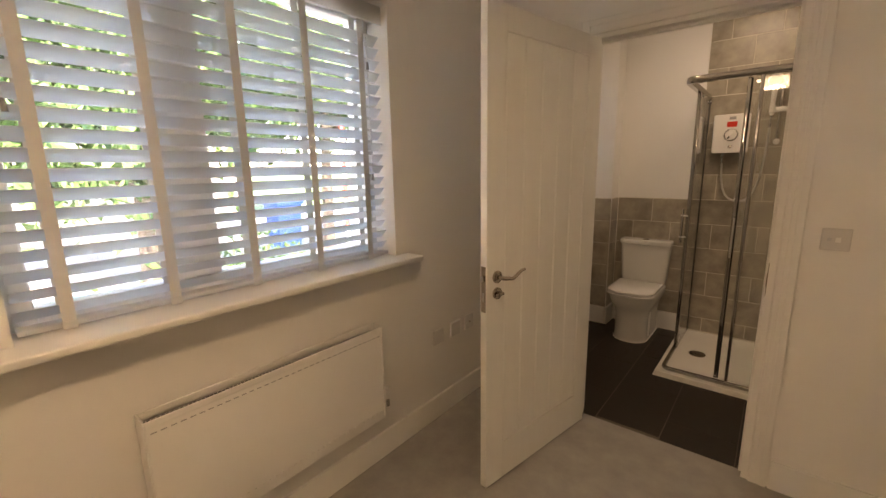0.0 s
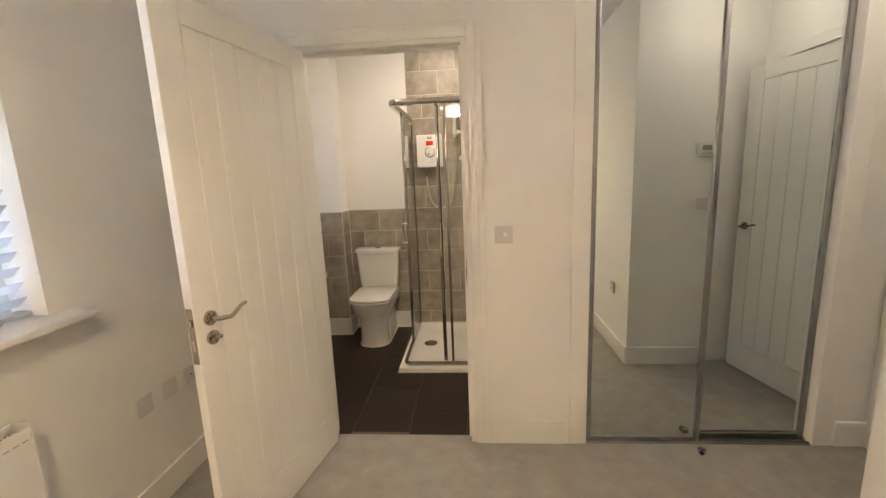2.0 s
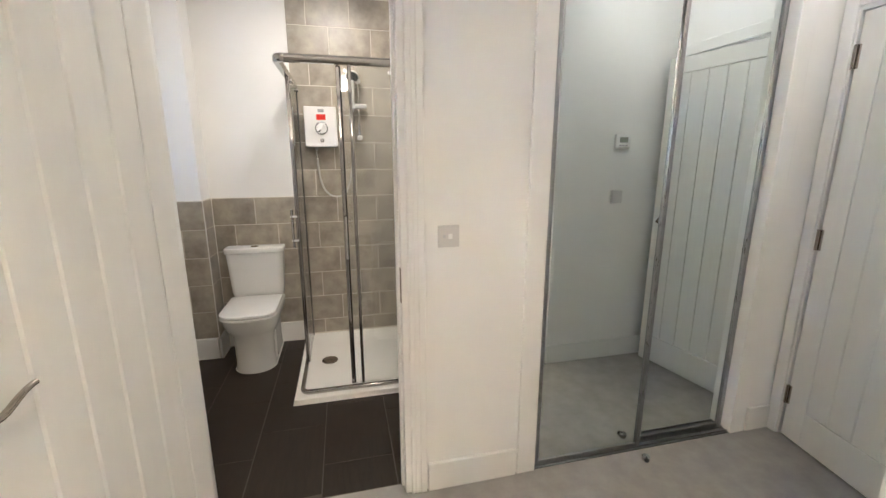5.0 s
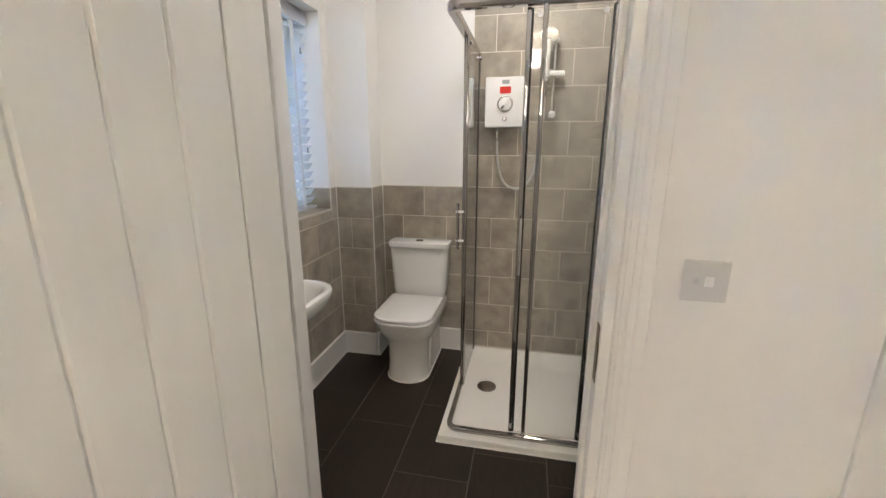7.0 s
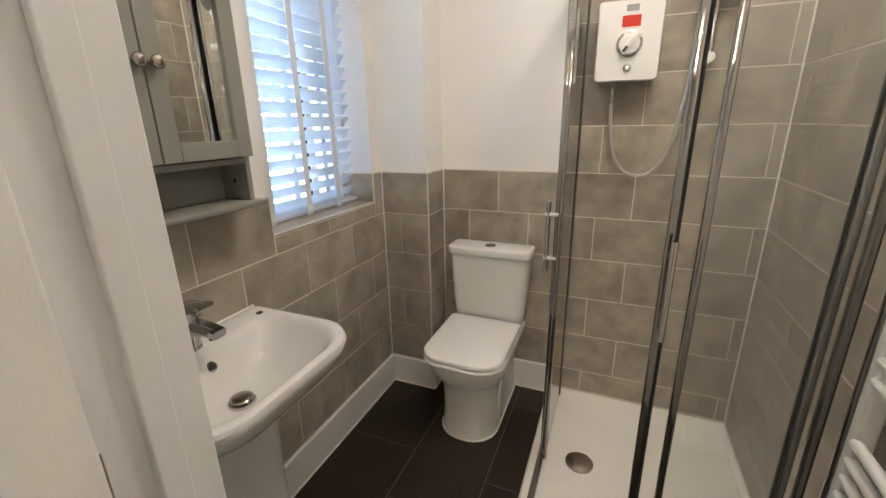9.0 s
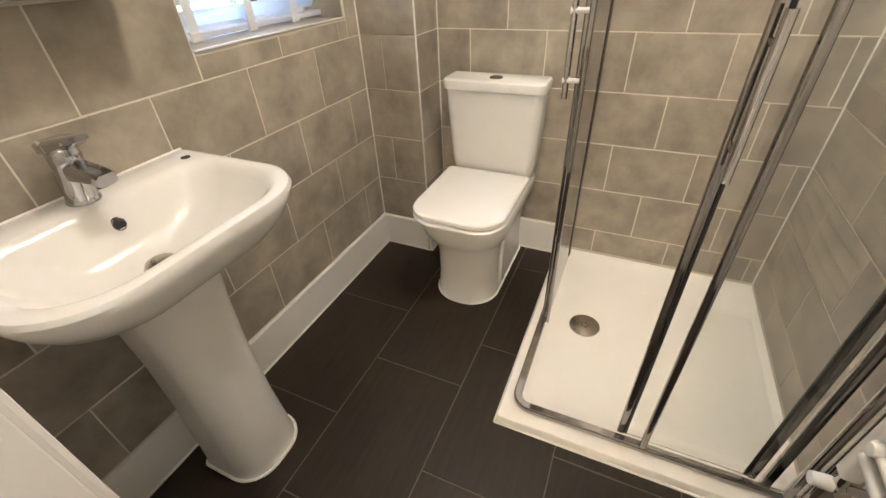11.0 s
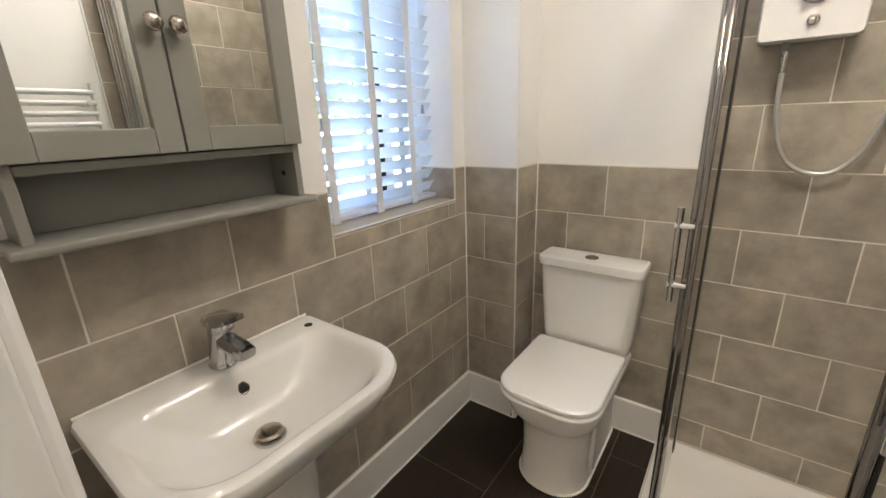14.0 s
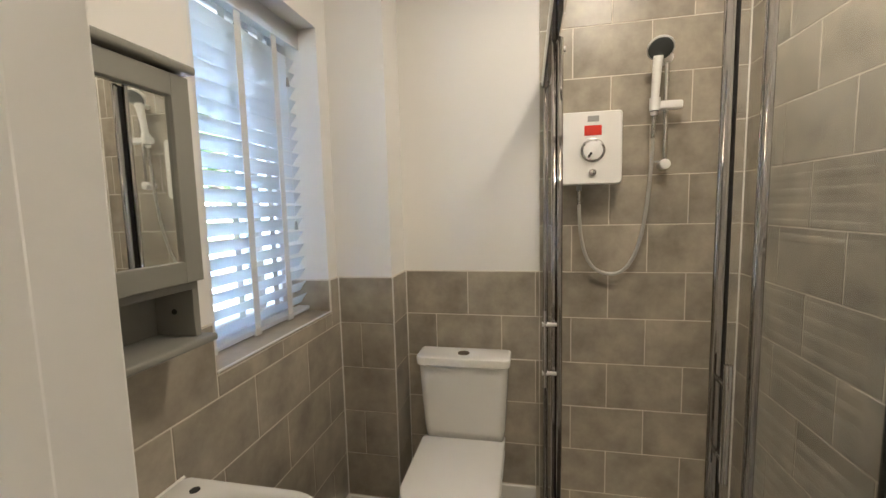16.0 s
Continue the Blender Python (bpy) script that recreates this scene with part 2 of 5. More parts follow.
# ---- large structure ----
BX, TX = -1.495, -1.445            # window wall: bedroom plaster, bathroom tile face
YW, YB = 1.94, 2.055               # door wall: bedroom face, bathroom face
XR, YK = 0.172, 3.70               # bathroom: tiled wall beside the shower, back wall
NX, NY = 1.07, 1.045               # corner where the bedroom widens to the wardrobe lobby
HX, HC = 1.92, 2.60                # lobby end wall, ceiling height
DX0, DX1, DH = -0.846, -0.07, 2.035  # en-suite door opening
BW = (-0.15, 1.165, 1.012, 2.14)   # bedroom window opening
TW = (2.795, 3.437, 1.012, 2.14)   # bathroom window opening
DADO, TP, TQ = 1.147, 0.2975, 0.1985
SK = 0.155

wall("wall_west", -1.80, BX, -2.6, 2.0, 0, HC, holes=(BW,), axis="y")
wall("wall_west_bathroom", -1.80, TX - 0.008, 2.0, 3.9, 0, HC, holes=(TW,), axis="y")
wall("wall_north_bedroom", BX, 2.05, YW, YB - 0.006, 0, HC, holes=((DX0 - 0.03, DX1 + 0.03, 0, DH + 0.03), (0.53, 1.665, 0, 2.34)), axis="x")
wall("wall_bathroom_back", -1.80, 0.32, YK + 0.008, 3.9, 0, HC)
wall("wall_bathroom_east", XR + 0.008, 0.32, YB, YK + 0.008, 0, HC, axis="y")
wall("wall_lobby_end", HX, 2.05, NY, YW, 0, HC, holes=((1.09, 1.875, 0, 2.05),), axis="y")
wall("wall_nib", NX, 2.05, -2.6, NY, 0, HC, axis="y")
wall("wall_south", -1.80, 2.05, -2.75, -2.6, 0, HC)
wall("wall_wardrobe_back", 0.32, 2.05, 2.62, 2.75, 0, HC)
wall("wall_wardrobe_side", 1.78, 1.90, YB, 2.62, 0, HC, axis="y")
bm = B(); box(bm, -1.80, 2.05, -2.75, 3.9, HC, HC + 0.15)
setting("ceiling", bm, CEIL)
bm = B(); box(bm, BX, 2.05, -2.6, YW + 0.055, -0.12, 0.0)
setting("floor_carpet", bm, CARPET, "plain grey-beige cut-pile carpet")
bm = B(); box(bm, 0.32, 2.05, YW + 0.055, 2.62, -0.12, -0.003)
setting("floor_wardrobe", bm, CARPET)
bm = B(); box(bm, -1.80, 0.32, YW + 0.055, 3.9, -0.12, -0.0015)
floor_bath = setting("floor_bathroom", bm, FGROUT, "charcoal rectangular porcelain floor tiles with thin grey joints")
bm = B(); box(bm, TX - 0.008, -1.208, 3.518, YK + 0.008, 0, HC)
setting("wall_boxing", bm, PAINT, "boxed-in pipe duct, painted above grey tiles")


def trim_run(name, x0, x1, y0, y1, z0, z1, material=None, bev=0.004):
    bm = B(); box(bm, x0, x1, y0, y1, z0, z1, bev)
    return setting(name, bm, material or GLOSS)


S = 0.015
BSK = 0.135
trim_run("baseboard", BX, BX + S, -2.6, YW, 0, BSK)
trim_run("baseboard", BX + S, DX0 - 0.09, YW - S, YW, 0, BSK)
trim_run("baseboard", 0.028, 0.437, YW - S, YW, 0, BSK)
trim_run("baseboard", NX - S, NX, -2.6, NY, 0, BSK)
trim_run("baseboard", NX, HX - 0.02, NY, NY + S, 0, BSK)
trim_run("baseboard", 1.762, HX, YW - S, YW, 0, BSK)
trim_run("baseboard", BX + S, NX - S, -2.6, -2.6 + S, 0, BSK)
trim_run("baseboard", TX, TX + S, YB, 3.51, 0, SK)
trim_run("baseboard", TX + S, -1.208, 3.495, 3.51, 0, SK)
trim_run("baseboard", -1.20, -1.20 + S, 3.495, YK - S, 0, SK)
trim_run("baseboard", -1.20 + S, -0.615, YK - S, YK, 0, SK)
trim_run("baseboard", TX + S, DX0 - 0.095, YB, YB + S, 0, SK)
trim_run("baseboard", DX1 + 0.097, XR, YB, YB + S, 0, SK)
trim_run("baseboard", XR - S, XR, YB + S, 2.735, 0, SK)
# fine sealant lines where the skirting meets the floor tiles
bm = B()
tube(bm, [(TX + S + 0.001, YB, 0.001), (TX + S + 0.001, 3.494, 0.001)], 0.004, 6)
tube(bm, [(TX + S, 3.494, 0.001), (-1.19, 3.494, 0.001)], 0.004, 6)
tube(bm, [(-1.184, 3.494, 0.001), (-1.184, YK - S, 0.001)], 0.004, 6)
tube(bm, [(-1.184, YK - S - 0.001, 0.001), (-0.615, YK - S - 0.001, 0.001)], 0.004, 6)
setting("trim_sealant", bm, SILIC, smooth=True)


def casing(name, axis, fixed, sgn, a0, a1, top, w=0.068):
    """Moulded architrave round an opening. fixed: the wall's face; sgn: the way it faces; a0, a1: the opening with its margin."""
    def bar(c0, c1, z0, z1, d):
        bm_ = B()
        lo, hi = sorted((fixed, fixed + sgn * d))
        if axis == "x":
            box(bm_, c0, c1, lo, hi, z0, z1, 0.004)
        else:
            box(bm_, lo, hi, c0, c1, z0, z1, 0.004)
        return bm_
    for c0, c1, o0, o1, i0, i1 in ((a0 - w, a0, a0 - w, a0 - w * 0.58, a0 - 0.012, a0 - 0.001), (a1, a1 + w, a1 + w * 0.58, a1 + w, a1 + 0.001, a1 + 0.012)):
        setting(name, bar(c0, c1, 0, top + w, 0.013), GLOSS)
        setting(name, bar(o0, o1, 0, top + w, 0.0165), GLOSS)
        setting(name, bar(i0, i1, 0, top, 0.0150), GLOSS)
        mid = (i0 + i1) / 2 + (0.017 if i0 > a1 else -0.017)
        setting(name, bar(mid - 0.004, mid + 0.004, 0, top, 0.0155), GLOSS)
    setting(name, bar(a0, a1, top, top + w, 0.013), GLOSS)
    setting(name, bar(a0 - 0.01, a1 + 0.01, top + w * 0.58, top + w - 0.001, 0.0165), GLOSS)


# en-suite door lining
for x0, x1 in ((DX0 - 0.03, DX0), (DX1, DX1 + 0.03)):
    trim_run("door_lining", x0, x1, YW - 0.002, YB + 0.002, 0, DH + 0.03, bev=0.002)
trim_run("door_lining", DX0, DX1, YW - 0.002, YB + 0.002, DH, DH + 0.03, bev=0.002)
for x0, x1 in ((DX0, DX0 + 0.012), (DX1 - 0.012, DX1)):
    trim_run("door_stop_bead", x0, x1, YW + 0.042, YW + 0.074, 0, DH, bev=0.002)
trim_run("door_stop_bead", DX0 + 0.012, DX1 - 0.012, YW + 0.042, YW + 0.074, DH - 0.012, DH, bev=0.002)
casing("architrave", "x", YW, -1, DX0 - 0.024, DX1 + 0.024, DH + 0.02)
casing("architrave", "x", YB, 1, DX0 - 0.024, DX1 + 0.024, DH + 0.02)
bm = B(); box(bm, DX1 - 0.002, DX1 + 0.001, YW + 0.006, YW + 0.032, 0.875, 1.015, 0.0006, 1)
box(bm, DX1 - 0.004, DX1 - 0.001, YW - 0.004, YW + 0.010, 0.915, 0.975, 0.0006, 1)
tagged(part("strike_plate", bm, BRONZE), "dark bronze strike plate on the white jamb", "strike plate")


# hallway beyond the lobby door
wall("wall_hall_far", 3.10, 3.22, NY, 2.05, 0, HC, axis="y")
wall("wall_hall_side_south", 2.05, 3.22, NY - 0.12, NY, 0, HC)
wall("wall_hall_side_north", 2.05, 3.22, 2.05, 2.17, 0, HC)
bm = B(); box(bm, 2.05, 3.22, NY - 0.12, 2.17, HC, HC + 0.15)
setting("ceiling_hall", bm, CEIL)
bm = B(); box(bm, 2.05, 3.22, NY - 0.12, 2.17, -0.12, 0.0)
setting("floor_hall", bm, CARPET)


# ---- doors ----
def boarded_leaf(parent, w, hgt, face_sides=(1, -1)):
    """A painted leaf: stiles and rails round upright boards. It runs along +x from its hinge, y 0 to 0.035."""
    bm_ = B(); box(bm_, 0.004, w - 0.004, 0.0064, 0.0286, 0.012, hgt - 0.004)
    part("core", bm_, DOORP, parent)
    st, tr, br = 0.108, 0.092, 0.19
    for nm, a in (("stile", (0.003, st, 0.008, hgt)), ("stile", (w - st, w, 0.008, hgt)), ("rail", (st, w - st, hgt - tr, hgt)), ("rail", (st, w - st, 0.008, br))):
        bm_ = B(); box(bm_, a[0], a[1], 0.0, 0.035, a[2], a[3], 0.0025)
        part(nm, bm_, DOORP, parent)
    nb = 5
    bw = (w - 2 * st) / nb
    for k in range(nb):
        bm_ = B(); box(bm_, st + k * bw + 0.0001, st + (k + 1) * bw - 0.0001, 0.0010, 0.0340, br + 0.0002, hgt - tr - 0.0002, 0.0062, 1)
        part("board", bm_, DOORP, parent)


def lever(parent, x, z, side, way):
    """A rose with a waved lever. side: +1 on the y=0.035 face; way: the way the lever points in x."""
    y0 = 0.035 if side > 0 else 0.0
    bm_ = B(); cyl(bm_, (x, y0 - side * 0.002, z), (x, y0 + side * 0.009, z), 0.026, 28, bev=0.003)
    cyl(bm_, (x, y0 + side * 0.008, z), (x, y0 + side * 0.013, z), 0.017, 24, bev=0.002)
    rose = part("rose", bm_, NICKEL, parent, "round brushed nickel rose", True)
    bm_ = B()
    pts = [(x, y0 + side * 0.010, z), (x, y0 + side * 0.034, z), (x + way * 0.004, y0 + side * 0.046, z), (x + way * 0.014, y0 + side * 0.052, z)]
    pts += bez((x + way * 0.02, y0 + side * 0.053, z), (x + way * 0.055, y0 + side * 0.053, z - 0.016), (x + way * 0.075, y0 + side * 0.052, z + 0.022), (x + way * 0.125, y0 + side * 0.046, z + 0.020), 14)
    tube(bm_, pts, lambda f: 0.0088 - 0.0028 * f, 12)
    part("lever", bm_, NICKEL, parent, "waved brushed nickel lever", True)


LEAF_W = 0.800
LOCK_X = LEAF_W - 0.060
ensuite_door = thing("ensuite_door", DX0 + 0.002, YW - 0.002, 0, "white boarded door standing wide open into the bedroom", "door", rz=-100.5)
boarded_leaf(ensuite_door, LEAF_W, DH - 0.004)
lever(ensuite_door, LOCK_X, 0.985, 1, -1)
lever(ensuite_door, LOCK_X, 0.985, -1, -1)
for sd, y0 in ((1, 0.035), (-1, 0.0)):
    bm = B(); cyl(bm, (LOCK_X, y0 - sd * 0.002, 0.915), (LOCK_X, y0 + sd * 0.010, 0.915), 0.025, 28, bev=0.003)
    part("thumbturn_rose", bm, NICKEL, ensuite_door, "", True)
    bm = B(); cyl(bm, (LOCK_X, y0 + sd * 0.008, 0.915), (LOCK_X, y0 + sd * 0.02, 0.915), 0.009, 16, bev=0.002)
    box(bm, LOCK_X - 0.021, LOCK_X + 0.021, *sorted((y0 + sd * 0.016, y0 + sd * 0.027)), 0.909, 0.921, 0.003)
    part("thumbturn", bm, NICKEL, ensuite_door, "", True)
bm = B(); box(bm, LEAF_W - 0.0005, LEAF_W + 0.0015, 0.005, 0.030, 0.84, 1.035, 0.0006, 1)
latch = part("latch_plate", bm, NICKEL, ensuite_door, "brushed nickel latch plate on the door edge")
bm = B(); box(bm, LEAF_W, LEAF_W + 0.011, 0.011, 0.024, 0.972, 0.996, 0.003)
box(bm, LEAF_W, LEAF_W + 0.0025, 0.012, 0.023, 0.885, 0.925, 0.001)
part("latch_bolt", bm, CHROME, latch)
for z in (0.22, 1.02, 1.82):
    bm = B(); cyl(bm, (0.0, -0.004, z - 0.045), (0.0, -0.004, z + 0.045), 0.006, 12)
    box(bm, 0.002, 0.004, 0.0, 0.032, z - 0.045, z + 0.045)
    part("hinge", bm, NICKEL, ensuite_door, "", True)

lobby_door = thing("lobby_door", HX + 0.004, 1.868, 0, "white boarded door standing slightly ajar in the lobby wall", "door", rz=-100.5)
boarded_leaf(lobby_door, 0.768, 2.038)
for z in (0.235, 1.05, 1.86):
    bm = B(); cyl(bm, (0.0, -0.007, z - 0.05), (0.0, -0.007, z + 0.05), 0.0075, 12)
    box(bm, -0.012, 0.018, -0.004, 0.001, z - 0.05, z + 0.05, 0.001, 1)
    part("hinge", bm, NICKEL, lobby_door, "brushed nickel butt hinge", True)
lever(lobby_door, 0.706, 1.02, -1, -1)
trim_run("door_lining", HX - 0.002, 2.05, 1.874, 1.90, 0, 2.07, bev=0.002)
trim_run("door_lining", HX - 0.002, 2.05, 1.065, 1.091, 0, 2.07, bev=0.002)
trim_run("door_lining", HX - 0.002, 2.05, 1.091, 1.874, 2.045, 2.07, bev=0.002)
trim_run("architrave", HX - 0.016, HX, 1.882, 1.935, 0, 2.13)
trim_run("architrave", HX - 0.016, HX, 1.062, 1.083, 0, 2.13)
trim_run("architrave", HX - 0.016, HX, 1.083, 1.882, 2.063, 2.13)
bm = B(); box(bm, 2.03, 2.046, 1.0, 1.95, 0, 2.2)
setting("wall_behind_door", bm, PAINT)

# ---- mirrored wardrobe ----
for a_ in ((0.445, 0.534, 0, 2.43), (1.661, 1.75, 0, 2.43), (0.534, 1.661, 2.34, 2.43)):
    trim_run("wardrobe_trim", a_[0], a_[1], YW - 0.011, YW + 0.004, a_[2], a_[3], bev=0.003)
trim_run("wardrobe_lining", 0.515, 0.534, YW, YB + 0.05, 0, 2.34, bev=0.002)
trim_run("wardrobe_lining", 1.661, 1.68, YW, YB + 0.05, 0, 2.34, bev=0.002)


def mirror_door(x0, x1, y, zt, label):
    d = thing("sliding_mirror_door", (x0 + x1) / 2, y, 0, label, "wardrobe door", "mirrored wardrobe doors")
    h = (x1 - x0) / 2
    bm_ = B(); box(bm_, -h + 0.012, h - 0.012, -0.003, 0.003, 0.030, zt - 0.02)
    part("mirror", bm_, WMIRROR, d, "full-height grey-tinted mirror")
    for s_ in (-1, 1):
        bm_ = B()
        lo, hi = sorted((s_ * h, s_ * (h - 0.026)))
        box(bm_, lo, hi, -0.014, 0.014, 0.014, zt, 0.006, 3)
        part("stile", bm_, ALU, d, "brushed aluminium stile", True)
    bm_ = B(); box(bm_, -h + 0.026, h - 0.026, -0.011, 0.011, 0.014, 0.034, 0.003)
    part("bottom_rail", bm_, ALU, d)
    bm_ = B(); box(bm_, -h + 0.026, h - 0.026, -0.011, 0.011, zt - 0.03, zt, 0.003)
    part("top_rail", bm_, ALU, d)
    return d


mirror_door(0.536, 1.118, YW + 0.018, 2.315, "sliding wardrobe door with a tall grey-tinted mirror in aluminium")
mirror_door(1.075, 1.659, YW + 0.055, 2.315, "rear sliding wardrobe door with a tall grey-tinted mirror")
bm = B(); box(bm, 0.53, 1.665, YW - 0.004, YW + 0.078, 0.0, 0.008, 0.002)
for yy in (0.006, 0.034, 0.044, 0.070):
    box(bm, 0.53, 1.665, YW + yy - 0.001, YW + yy + 0.001, 0.007, 0.015)
setting("wardrobe_track", bm, ALU, "aluminium sliding-door floor track")
bm = B(); box(bm, 0.53, 1.665, YW, YW + 0.08, 2.315, 2.34)
setting("wardrobe_track", bm, ALU)

stop = thing("door_stop", 1.092, 1.868, 0, "black rubber and chrome door stop on the carpet", "door stop")
bm = B(); cyl(bm, (0, 0, 0), (0, 0, 0.022), 0.019, 24, bev=0.003)
part("body", bm, CHROME, stop, "chrome body", True)
bm = B(); cyl(bm, (0.0, 0, 0.012), (-0.012, -0.022, 0.012), 0.011, 18, bev=0.003)
part("buffer", bm, BLACK, stop, "black rubber buffer", True)

# ---- plates, thermostat ----
def plate(x, y, z, rz, kind, label, w=0.086):
    """A moulded wall plate that faces -y before its turn."""
    d = thing("light_switch" if kind == "switch" else "wall_socket", x, y, z, label, "switch" if kind == "switch" else "socket", rz=rz)
    bm_ = B(); box(bm_, -w / 2, w / 2, -0.009, 0.0, -0.043, 0.043, 0.003)
    part("faceplate", bm_, PLATE, d)
    if kind == "switch":
        bm_ = B(); box(bm_, -0.002, 0.014, -0.0125, -0.008, -0.010, 0.010, 0.0015)
        part("rocker", bm_, PLASTIC, d)
        bm_ = B(); box(bm_, -0.024, -0.012, -0.0098, -0.008, -0.006, 0.006, 0.0006, 1)
        part("indicator", bm_, INDIC, d)
    elif kind == "socket":
        for sx in (-0.013, 0.013):
            bm_ = B(); box(bm_, sx - 0.006, sx + 0.006, -0.0095, -0.0085, -0.004, 0.0)
            part("pin_slot", bm_, DARK, d)
        bm_ = B(); box(bm_, -0.002, 0.002, -0.0095, -0.0085, 0.012, 0.020)
        part("pin_slot", bm_, DARK, d)
    elif kind == "aerial":
        bm_ = B(); cyl(bm_, (0, -0.008, 0), (0, -0.015, 0), 0.006, 14)
        part("aerial_port", bm_, NICKEL, d, "", True)
    for sx in (-0.030, 0.030) if kind != "switch" else ():
        bm_ = B(); cyl(bm_, (sx, -0.0085, 0), (sx, -0.0098, 0), 0.003, 10)
        part("screw_cap", bm_, PLASTIC, d)
    return d


plate(0.117, YW, 1.137, 0, "switch", "white single rocker light switch on the white wall")
for yy, k, lb in ((1.47, "blank", "white blank plate low on the wall"), (1.625, "blank", "white blank plate low on the wall"), (1.765, "aerial", "white aerial socket low on the wall")):
    plate(BX, yy, 0.492, 90, k, lb)
plate(1.526, NY, 1.173, 180, "blank", "white switch plate below the thermostat")
plate(NX, 0.715, 0.50, -90, "socket", "white socket low on the bedroom side wall")
th = thing("thermostat", 1.53, NY, 1.538, "white square room thermostat with a small grey display", "thermostat", rz=180)
bm = B(); box(bm, -0.055, 0.055, -0.026, 0, -0.045, 0.045, 0.008, 3)
part("case", bm, PLASTIC, th, "", True)
bm = B(); box(bm, -0.032, 0.030, -0.0275, -0.025, -0.008, 0.026, 0.001)
part("display", bm, LCD, th, "grey display")
for k in range(3):
    bm = B(); box(bm, -0.03 + k * 0.022, -0.014 + k * 0.022, -0.0285, -0.025, -0.032, -0.022, 0.001)
    part("button", bm, GREYPL, th)

# ---- radiator ----
rad = thing("radiator", BX, 0.512, 0, "white panel radiator below the bedroom window", "radiator")
RH, RZ0, RZ1 = 0.455, 0.275, 0.735
bm = B(); box(bm, 0.068, 0.088, -RH, RH, RZ0, RZ1 - 0.022, 0.006, 3)
part("front_panel", bm, RADP, rad, "", True)
bm = B(); box(bm, 0.030, 0.048, -RH, RH, RZ0, RZ1 - 0.040, 0.006, 3)
part("rear_panel", bm, RADP, rad, "", True)
bm = B()
for k in range(46):
    yy = -RH + 0.03 + k * (2 * RH - 0.06) / 45
    box(bm, 0.048, 0.068, yy - 0.001, yy + 0.001, RZ0 + 0.03, RZ1 - 0.04)
part("convector_fins", bm, RADP, rad)
for sgn in (-1, 1):
    bm = B()
    lo, hi = sorted((sgn * RH, sgn * (RH + 0.006)))
    box(bm, 0.026, 0.092, lo, hi, RZ0 + 0.01, RZ1 + 0.003, 0.002)
    part("side_panel", bm, RADP, rad)
bm = B()
box(bm, 0.028, 0.034, -RH, RH, RZ1 - 0.012, RZ1 + 0.002, 0.002)
box(bm, 0.084, 0.092, -RH, RH, RZ1 - 0.026, RZ1 - 0.004, 0.003)
for k in range(70):
    yy = -RH + 0.015 + k * (2 * RH - 0.03) / 69
    box(bm, 0.032, 0.084, yy - 0.0006, yy + 0.0006, RZ1 - 0.026, RZ1 - 0.0225)
part("top_grille", bm, RADP, rad, "slotted top grille")
# near-black solid below the slots, standing in for the shade between the panels
bm = B(); box(bm, 0.036, 0.081, -RH + 0.01, RH - 0.01, RZ1 - 0.040, RZ1 - 0.0265)
part("grille_shade", bm, DARK, rad)
for zz, nm in ((RZ1 - 0.045, "upper_seam"), (RZ0 + 0.045, "lower_seam")):
    bm = B()
    for k in range(34):
        yy = -RH + 0.02 + k * (2 * RH - 0.04) / 33
        if nm == "lower_seam":
            ball(bm, (0.088, yy, zz), 0.0065, 0.6, 1, 0.8, 8)
        else:
            box(bm, 0.086, 0.0895, yy - 0.008, yy + 0.008, zz - 0.0015, zz + 0.0015)
    part(nm, bm, RADP if nm == "lower_seam" else GREYPL, rad, "row of spot-weld dimples")
bm = B(); cyl(bm, (0.055, RH + 0.004, RZ0 + 0.05), (0.055, RH + 0.05, RZ0 + 0.05), 0.009, 14)
cyl(bm, (0.055, RH + 0.045, RZ0 + 0.03), (0.055, RH + 0.045, RZ0 + 0.075), 0.013, 16)
valve = part("valve", bm, CHROME, rad, "chrome valve", True)
bm = B(); cyl(bm, (0.055, RH + 0.045, RZ0 + 0.070), (0.055, RH + 0.045, RZ0 + 0.125), 0.017, 20, 0.014, bev=0.002)
part("valve_cap", bm, PLASTIC, valve, "white plastic cap", True)
bm = B(); cyl(bm, (0.0, RH + 0.045, RZ0 + 0.035), (0.055, RH + 0.045, RZ0 + 0.035), 0.0075, 12)
part("pipe", bm, PLASTIC, rad, "white painted pipe", True)
for sgn in (-0.6, 0.6):
    bm = B(); box(bm, 0.0, 0.032, sgn * RH - 0.015, sgn * RH + 0.015, RZ0 + 0.05, RZ1 - 0.08)
    part("wall_bracket", bm, RADP, rad)


